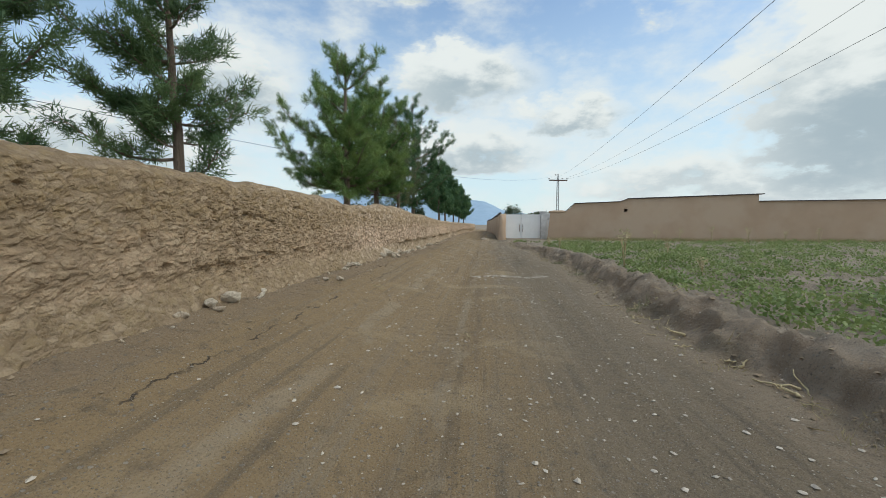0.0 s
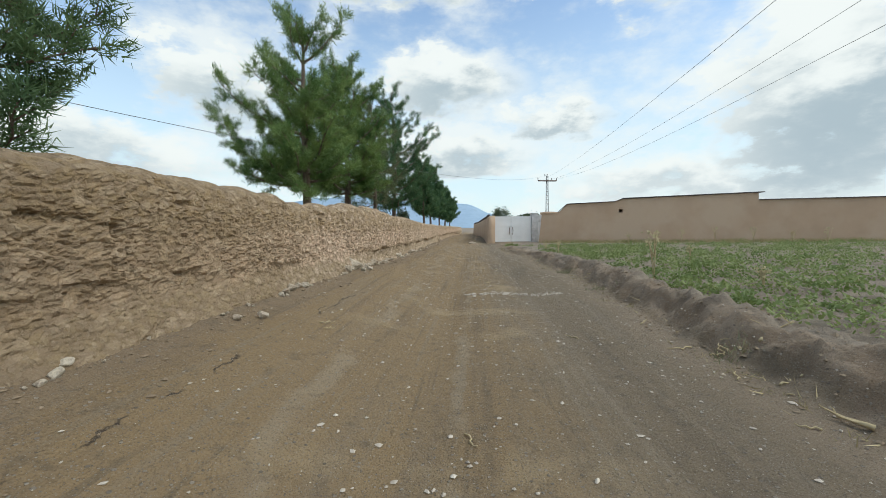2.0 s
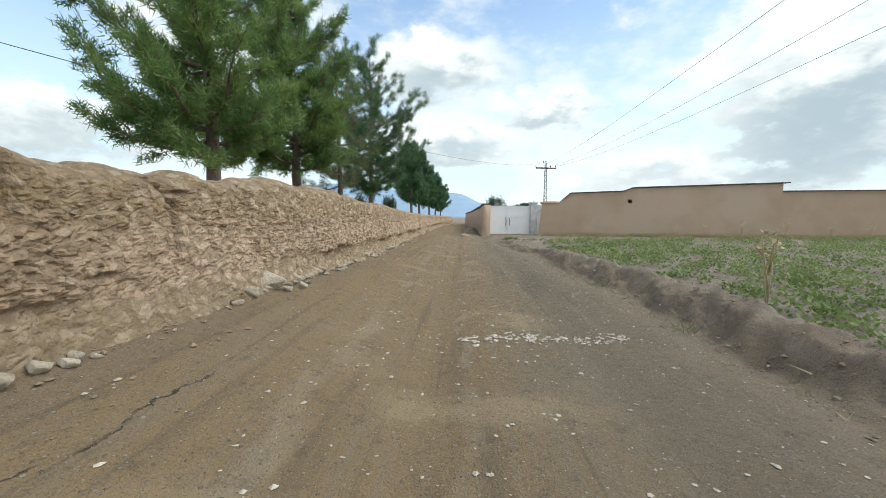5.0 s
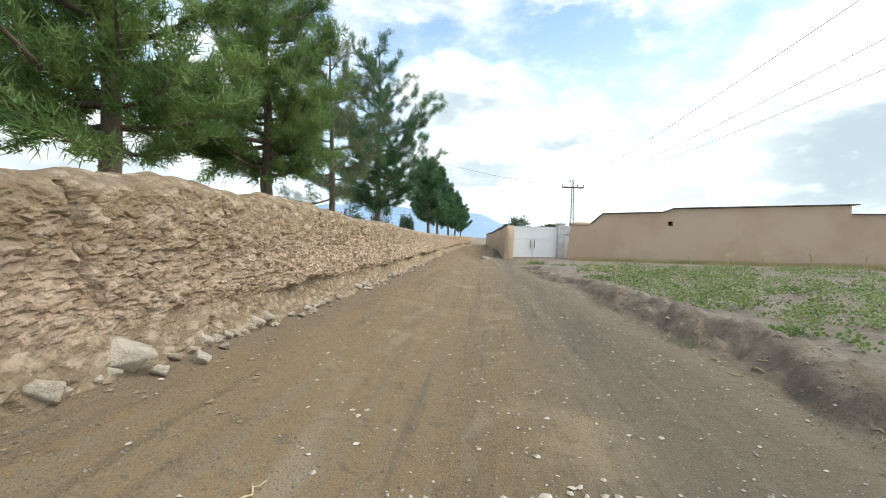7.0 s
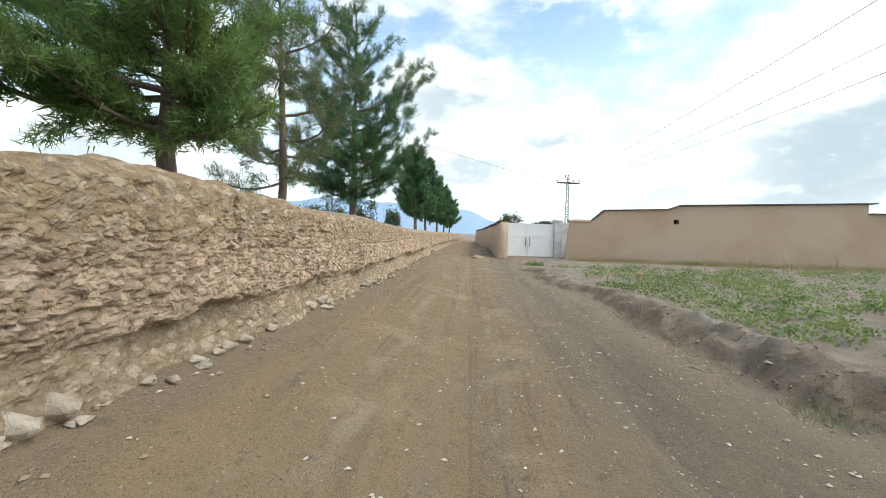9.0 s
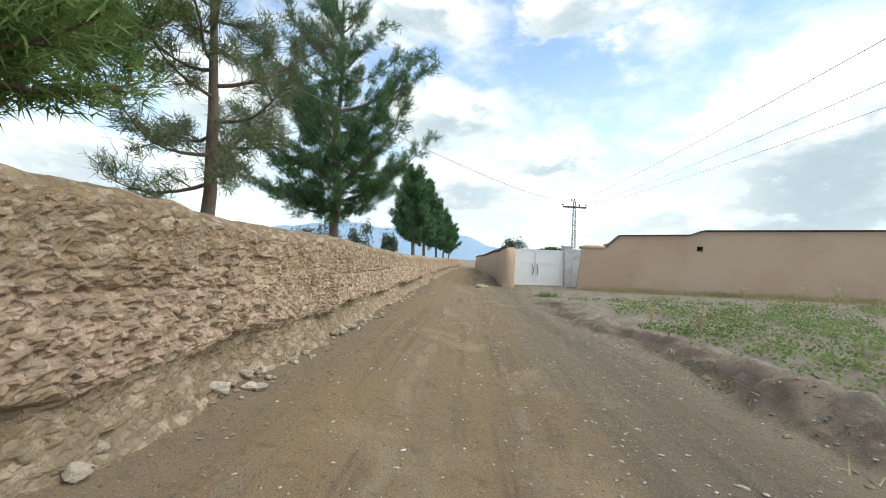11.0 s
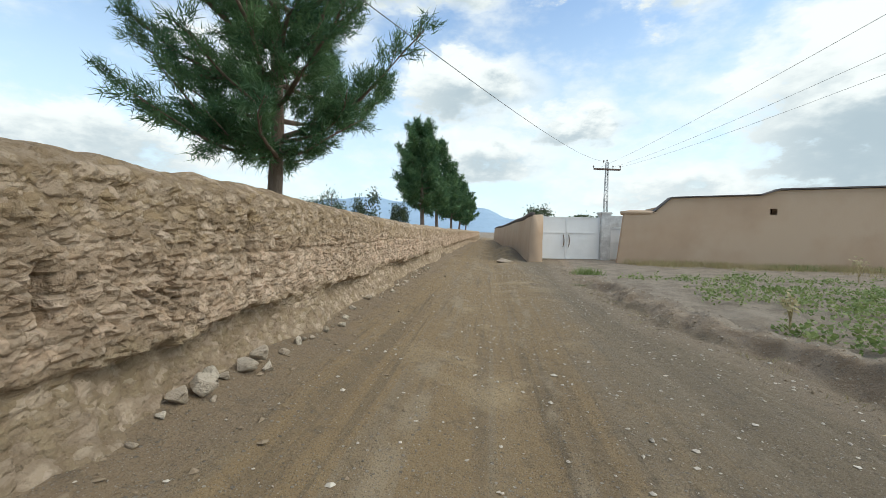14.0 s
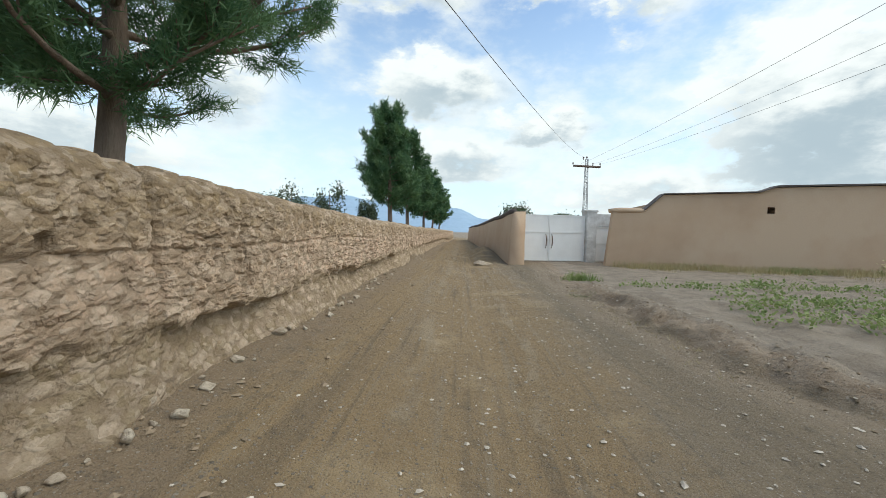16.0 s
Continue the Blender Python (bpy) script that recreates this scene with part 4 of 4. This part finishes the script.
def stone(x, y, w, d, h, turn=0.0, k=0, sink=0.3):
    ob = new("stone", (STONES if w > 0.12 else PEBBLES)[k % 7])
    z = float(ground_z(x, y))
    ob.matrix_world = Matrix.Translation((x, y, z + h * (0.5 - sink))) @ Matrix.Rotation(turn, 4, "Z") @ Matrix.Diagonal((w, d, h, 1))
    return tagged(ob, "pale rough stone lying at the foot of the wall", "stone", "stones along the wall")


def foot(y, off):
    return float(wall_x(y)) + off


rng = random.Random(11)
# along the wall, offset from its foot, width
STONES_NEAR = ((3.8, 0.08, 0.11), (4.19, 0.08, 0.15), (4.55, 0.08, 0.24), (6.81, 0.25, 0.12), (6.99, 0.42, 0.13), (8.09, 0.1, 0.09), (8.23, 0.12, 0.14), (8.53, 0.08, 0.16), (8.73, 0.08, 0.13), (8.88, 0.11, 0.13), (8.97, 0.08, 0.11), (11.14, 0.08, 0.27), (11.24, 0.08, 0.11), (11.46, 0.08, 0.11), (11.56, 0.08, 0.13), (11.7, 0.08, 0.39), (11.77, 0.26, 0.15), (12.05, 0.15, 0.14), (12.13, 0.29, 0.17), (12.27, 0.12, 0.12), (12.47, 0.08, 0.17), (12.55, 0.23, 0.11), (12.65, 0.1, 0.13), (12.79, 0.08, 0.13), (12.92, 0.08, 0.15), (13.05, 0.08, 0.12))
STONES_FAR = ((13.22, 0.08, 0.14), (13.33, 0.08, 0.23), (13.54, 0.08, 0.25), (14.17, 0.08, 0.11), (14.68, 0.08, 0.13), (14.96, 0.08, 0.12), (15.12, 0.08, 0.16), (15.41, 0.08, 0.17), (15.91, 0.08, 0.16), (16.12, 0.08, 0.16), (16.85, 0.08, 0.1), (17.21, 0.1, 0.24), (17.44, 0.08, 0.12), (17.67, 0.08, 0.18), (17.83, 0.08, 0.2), (19.82, 0.17, 0.08), (20, 0.14, 0.16), (20.15, 0.19, 0.22), (20.3, 0.13, 0.2), (20.44, 0.15, 0.11), (20.67, 0.18, 0.21), (20.9, 0.16, 0.17), (21.6, 0.22, 0.07), (21.69, 0.26, 0.07), (22.05, 0.27, 0.11), (22.33, 0.35, 0.11))
for y, off, w in STONES_NEAR + STONES_FAR:
    stone(foot(y, off + (0.07 if y < 16 else -0.03)), y, w * 1.15, w * rng.uniform(0.7, 0.95), w * rng.uniform(0.65, 0.9), rng.uniform(-0.5, 0.5), rng.randrange(7), 0.15)
for k in range(120):
    y = rng.uniform(1.0, 30)
    w = 0.045 + 0.13 * rng.random() ** 2
    stone(foot(y, rng.uniform(0.06, 0.26)), y, w, w * rng.uniform(0.6, 1), w * rng.uniform(0.5, 0.9), rng.uniform(0, 6), rng.randrange(7))


def scatter_chips(name, label, xs, ys, size, mat, rg):
    """Many small angular chips in one mesh."""
    n = len(xs)
    ring = [(math.cos(1.2566 * k), math.sin(1.2566 * k), 0.12 * (k % 2)) for k in range(5)]
    base = np.array(ring + [(0.15, 0.1, 0.55), (0, 0, -0.5)])
    tri = np.array([(k, (k + 1) % 5, 5) for k in range(5)] + [((k + 1) % 5, k, 6) for k in range(5)])
    a = rg.uniform(0, 6.28, n)
    P = base[None] * (size[:, None, None] * rg.uniform(0.5, 1.1, (n, 1, 3))) * (1 + rg.normal(0, 0.22, (n, 7, 3)))
    ca, sa = np.cos(a)[:, None], np.sin(a)[:, None]
    X = P[..., 0] * ca - P[..., 1] * sa + xs[:, None]
    Y = P[..., 0] * sa + P[..., 1] * ca + ys[:, None]
    Z = P[..., 2] + ground_z(xs, ys)[:, None] + 0.006
    F = (np.arange(n)[:, None, None] * 7 + tri[None]).reshape(-1, 3)
    me = mesh_from(name, np.stack([X, Y, Z], -1).reshape(-1, 3), F, mat)
    return tagged(new(name, me), label, "gravel", kind="stuff")


M_CHIP = material("pale gravel", (0.68, 0.61, 0.51), (0.46, 0.39, 0.31), 9, 60, 0.1, 0.85)
M_CLOD = material("dark clods", (0.34, 0.26, 0.175), (0.26, 0.20, 0.135), 6, 40, 0.3, 0.95)
rg = np.random.default_rng(3)
n = 6000
ys = rg.uniform(-0.5, 36, n)
xs = wall_x(ys) + 0.15 + rg.beta(1.7, 1.3, n) * 6.0
scatter_chips("gravel", "small pale pebbles strewn over the dirt track", xs, ys, 0.006 + 0.023 * rg.random(n) ** 3, M_CHIP, rg)
n = 170
scatter_chips("gravel_line", "line of whitish gravel spilt across the track", rg.uniform(0.8, 2.9, n), 10.95 + rg.normal(0, 0.09, n), rg.uniform(0.014, 0.045, n), M_CHIP, rg)
n = 5000
ys = rg.uniform(-0.5, 34, n)
side = rg.random(n) < 0.3
xs = np.where(side, wall_x(ys) + 0.1 + rg.exponential(0.35, n), bund_x(ys) + rg.uniform(-0.2, 1.2, n))
scatter_chips("clods", "crumbled dark earth clods along bank and wall", xs, ys, 0.010 + 0.03 * rg.random(n) ** 4, M_CLOD, rg)


def blades(name, label, category, cx, cy, per, length, width, mat, spread, rg, up=0.9):
    n = len(cx) * per
    x = np.repeat(cx, per) + rg.normal(0, spread, n)
    y = np.repeat(cy, per) + rg.normal(0, spread, n)
    z = ground_z(x, y)
    d = rg.normal(0, 0.55, (n, 3))
    d[:, 2] = np.abs(d[:, 2]) + up
    d /= np.linalg.norm(d, axis=1, keepdims=True)
    s = np.cross(d, rg.normal(0, 1, (n, 3)))
    s /= np.linalg.norm(s, axis=1, keepdims=True)
    ln = length * rg.uniform(0.5, 1.3, (n, 1))
    p = np.stack([x, y, z - 0.01], -1)
    V = np.stack([p - s * width, p + s * width, p + d * ln], 1).reshape(-1, 3)
    me = mesh_from(name, V, np.arange(3 * n).reshape(-1, 3), mat)
    return tagged(new(name, me), label, category, kind="stuff")


M_DRYGRASS = leaf_material("dry grass", (0.46, 0.37, 0.20), (0.34, 0.30, 0.14), 0.2)
M_WEED = leaf_material("grey-green weeds", (0.22, 0.23, 0.12), (0.33, 0.31, 0.18), 0.2)
u = rg.random(900)
cx = BA.x + u * 48
cy = BA.y + u * 48 * BDIR.y / BDIR.x - rg.exponential(0.7, 900) - 0.15
blades("dry_grass", "dry yellow grass along the foot of the compound wall", "grass", cx, cy, 22, 0.34, 0.010, M_DRYGRASS, 0.2, rg)
cy = rg.uniform(1, 30, 70)
cx = bund_x(cy) + rg.normal(-0.05, 0.12, 70)
blades("bank_grass", "sparse dry grass tufts at the foot of the bank", "grass", cx, cy, 14, 0.09, 0.004, M_DRYGRASS, 0.07, rg, 0.3)
blades("green_grass", "green grass tufts at the end of the bank", "grass", np.array((6.2, 6.35, 16.8, 17.4, 18.1, 21.0)), np.array((32.4, 32.5, 36.3, 36.1, 36.0, 35.4)), 160, 0.3, 0.012, M_CROP, 0.22, rg)
n = 46
cy = rg.uniform(1.5, 22, n)
cx = bund_x(cy) + rg.normal(0.0, 0.13, n)
blades("straw_litter", "broken pale straw stalks littering the bank foot", "straw", cx, cy, 3, 0.2, 0.009, M_STRAW, 0.08, rg, -0.25)


def dry_weed(x, y, h, seed):
    r = random.Random(seed)
    root = new("dry_weed")
    root.location = (x, y, float(ground_z(x, y)))
    tagged(root, "tall pale dry weed stalk with a seed head", "weed", "dry weeds in the field")
    bm = bmesh.new()
    tips = []
    for k in range(6):
        a, s = r.uniform(0, 6.3), r.uniform(0.05, 0.22) * h if k else 0.05
        z0 = 0 if k < 2 else r.uniform(0.2, 0.6) * h
        p = [Vector((0, 0, z0)), Vector((math.cos(a) * s * 0.6, math.sin(a) * s * 0.6, z0 + (h - z0) * 0.5)), Vector((math.cos(a) * s, math.sin(a) * s, h * r.uniform(0.75, 1.0)))]
        add_tube(bm, p, [0.012, 0.010, 0.006], 5)
        tips.append(p[2])
    from_bm("stalk", bm, M_STRAW, True, root)
    bm = bmesh.new()
    for t in tips:
        for q in range(10):
            c = t + Vector((r.gauss(0, 0.04), r.gauss(0, 0.04), r.gauss(0, 0.06)))
            d = Vector((r.gauss(0, 1), r.gauss(0, 1), r.gauss(0, 1))).normalized() * 0.04
            e = d.orthogonal() * 0.5
            bm.faces.new([bm.verts.new(c - d), bm.verts.new(c + e), bm.verts.new(c + d), bm.verts.new(c - e)])
    tagged(from_bm("seed_head", bm, M_DRYGRASS, False, root), kind="stuff")


for k, (x, y, h) in enumerate(((15.7, 29.3, 1.0), (17.6, 29.6, 1.1), (19.6, 29.0, 1.2), (22.0, 28.6, 1.1), (14.2, 30.2, 0.8), (26.0, 27.5, 1.1), (5.33, 11.63, 1.15), (6.48, 22.04, 0.6), (6.31, 23.60, 0.5), (6.49, 9.89, 0.4), (30.0, 26.5, 1.1), (24.0, 27.9, 0.9), (8.8, 15.5, 0.6))):
    dry_weed(x, y, h, k)


# ---- bushes and small trees beyond the walls ----
def bush(x, y, z0, w, h, seed, name="shrub", n=1700, leaf=0.10):
    r = np.random.default_rng(seed)
    root = new(name)
    root.location = (x, y, 0.0)
    tagged(root, "small dull green leafy shrub beyond the walls", "shrub", "shrubs beyond the walls")
    bm = bmesh.new()
    add_tube(bm, [(0, 0, 0), (0.03, 0, z0 + 0.4 * h), (0, 0.04, z0 + 0.85 * h)], [0.07, 0.05, 0.02], 7)
    from_bm("stem", bm, M_BARK, True, root)
    lobes = r.normal(0, 1, (14, 3))
    lobes /= np.linalg.norm(lobes, axis=1, keepdims=True)
    lobes *= r.uniform(0.35, 0.8, (14, 1)) * np.array((w * 0.5, w * 0.5, h * 0.5))
    c = lobes[r.integers(0, 14, n)] + r.normal(0, 0.10, (n, 3)) * (w, w, h) + (0, 0, z0 + h * 0.5)
    d = r.normal(0, 1, (n, 3))
    d /= np.linalg.norm(d, axis=1, keepdims=True)
    s = np.cross(d, r.normal(0, 1, (n, 3)))
    s /= np.linalg.norm(s, axis=1, keepdims=True)
    ln = leaf * r.uniform(0.7, 1.4, (n, 1))
    V = np.stack([c - d * ln, c + s * ln * 0.5, c + d * ln, c - s * ln * 0.5], 1).reshape(-1, 3)
    ob = new("leaves", mesh_from("leaves", V, np.arange(4 * n).reshape(-1, 4), M_BUSH))
    ob.parent = root
    tagged(ob, kind="stuff")


for k, (x, y, z0, w, h) in enumerate(((9.3, 52.0, 1.4, 3.0, 2.4), (10.2, 62.0, 1.0, 1.6, 3.6), (11.9, 50.0, 1.6, 2.6, 1.7), (13.6, 50.0, 1.6, 1.6, 1.3), (-9.0, 52.0, 1.5, 3.0, 3.6),
                                      (-5.6, 50.0, 1.0, 2.4, 4.0), (-3.2, 54.0, 0.8, 1.7, 3.6), (-13.0, 58.0, 1.5, 4.0, 3.6), (16.5, 44.0, 1.6, 2.0, 2.0))):
    bush(x, y, z0, w, h, 80 + k)

# broken slab rubble in the lane
rub = new("rubble", STONES[2])
rub.matrix_world = Matrix.Translation((4.0, 37.6, 0.06)) @ Matrix.Rotation(0.3, 4, "Z") @ Matrix.Diagonal((0.95, 0.6, 0.4, 1))
tagged(rub, "pale broken slab of rubble lying on the lane", "rubble")


# ---- sticks and dry stalks on the track ----
def stick(x, y, length, turn, rise, r=0.008):
    bm = bmesh.new()
    n = 5
    pts = [(length * k / n, 0.03 * math.sin(k * 1.9 + turn) * length * 3, 0.01 * math.sin(k * 2.7)) for k in range(n + 1)]
    add_tube(bm, pts, [r * (1 - 0.5 * k / n) for k in range(n + 1)], 6)
    add_tube(bm, [pts[2], (pts[2][0] + 0.25 * length, 0.14 * length, 0.02)], [r * 0.6, r * 0.3], 5)
    ob = from_bm("dry_stalk", bm, M_STRAW, True)
    ob.matrix_world = Matrix.Translation((x, y, float(ground_z(x, y)) + 0.012)) @ Matrix.Rotation(turn, 4, "Z") @ Matrix.Rotation(-rise, 4, "Y")
    tagged(ob, "pale dry broken plant stalk on the dirt", "stalk", "dry stalks")


stick(2.0, 7.6, 0.22, 2.2, 0.0)
rs = random.Random(4)
for k in range(34):
    y = rs.uniform(2.5, 20) if k > 10 else rs.uniform(3, 7.5)
    stick(float(bund_x(y)) + rs.gauss(0.05, 0.14), y, rs.uniform(0.1, 0.34), rs.uniform(0, 6.3), 0.0 if k % 6 else rs.uniform(0.3, 0.9), rs.uniform(0.006, 0.013))
for x, y in ((-1.2, 7.2), (-1.3, 7.35), (1.5, 12.6), (0.3, 5.2), (2.4, 16.0), (-0.4, 10.8)):
    stick(x, y, rs.uniform(0.1, 0.2), rs.uniform(0, 6.3), 0.0)


def dry_branch(x, y, turn, size, seed):
    """A forked, barkless dead branch, its limbs propped on the bank."""
    r = random.Random(seed)
    bm = bmesh.new()
    def limb(p, d, ln, rad, depth):
        pts = [p]
        for k in range(5):
            d = (d + Vector((r.gauss(0, 0.14), r.gauss(0, 0.14), r.gauss(0, 0.10)))).normalized()
            pts.append(pts[-1] + d * ln / 5)
        add_tube(bm, pts, [rad * (1 - 0.6 * k / 5) for k in range(6)], 7)
        if depth:
            for q in (2, 4):
                limb(pts[q], (d + Vector((r.gauss(0, 0.6), r.gauss(0, 0.6), r.uniform(0.1, 0.9)))).normalized(), ln * 0.55, rad * 0.55, depth - 1)
    limb(Vector((0, 0, 0.02)), Vector((1, 0, 0.12)), size, 0.022, 2)
    ob = from_bm("dry_branch", bm, M_STRAW, True)
    ob.matrix_world = Matrix.Translation((x, y, float(ground_z(x, y)))) @ Matrix.Rotation(turn, 4, "Z")
    tagged(ob, "pale forked dead branch lying on the earth bank", "branch", "dead branches on the bank")


dry_branch(3.41, 6.62, 1.0, 0.5, 3)
dry_branch(3.52, 6.50, 0.3, 0.45, 8)
dry_branch(3.15, 5.1, 2.4, 0.2, 5)


def pale_lump(x, y, w, seed, label):
    ob = new("stone", STONES[seed])
    ob.matrix_world = Matrix.Translation((x, y, float(ground_z(x, y)) - 0.002)) @ Matrix.Rotation(seed * 1.3, 4, "Z") @ Matrix.Diagonal((w, w * 0.6, w * 0.22, 1))
    tagged(ob, label, "stone", "loose stones on the track")


for k, (x, y, w) in enumerate(((3.41, 21.83, 0.10), (4.61, 15.68, 0.16), (3.06, 16.71, 0.13), (2.9, 6.2, 0.09), (3.9, 19.2, 0.08))):
    pale_lump(x, y, w, k, "flat pale stone half sunk in the dirt track")
blades("weed_tufts", "small grey-green weed tufts at the foot of the bank", "weeds", np.array((3.31, 4.26, 4.68, 3.89, 4.38, 4.94)), np.array((6.57, 14.66, 18.95, 11.22, 14.85, 29.01)), 90, 0.12, 0.006, M_WEED, 0.14, rg, 0.4)
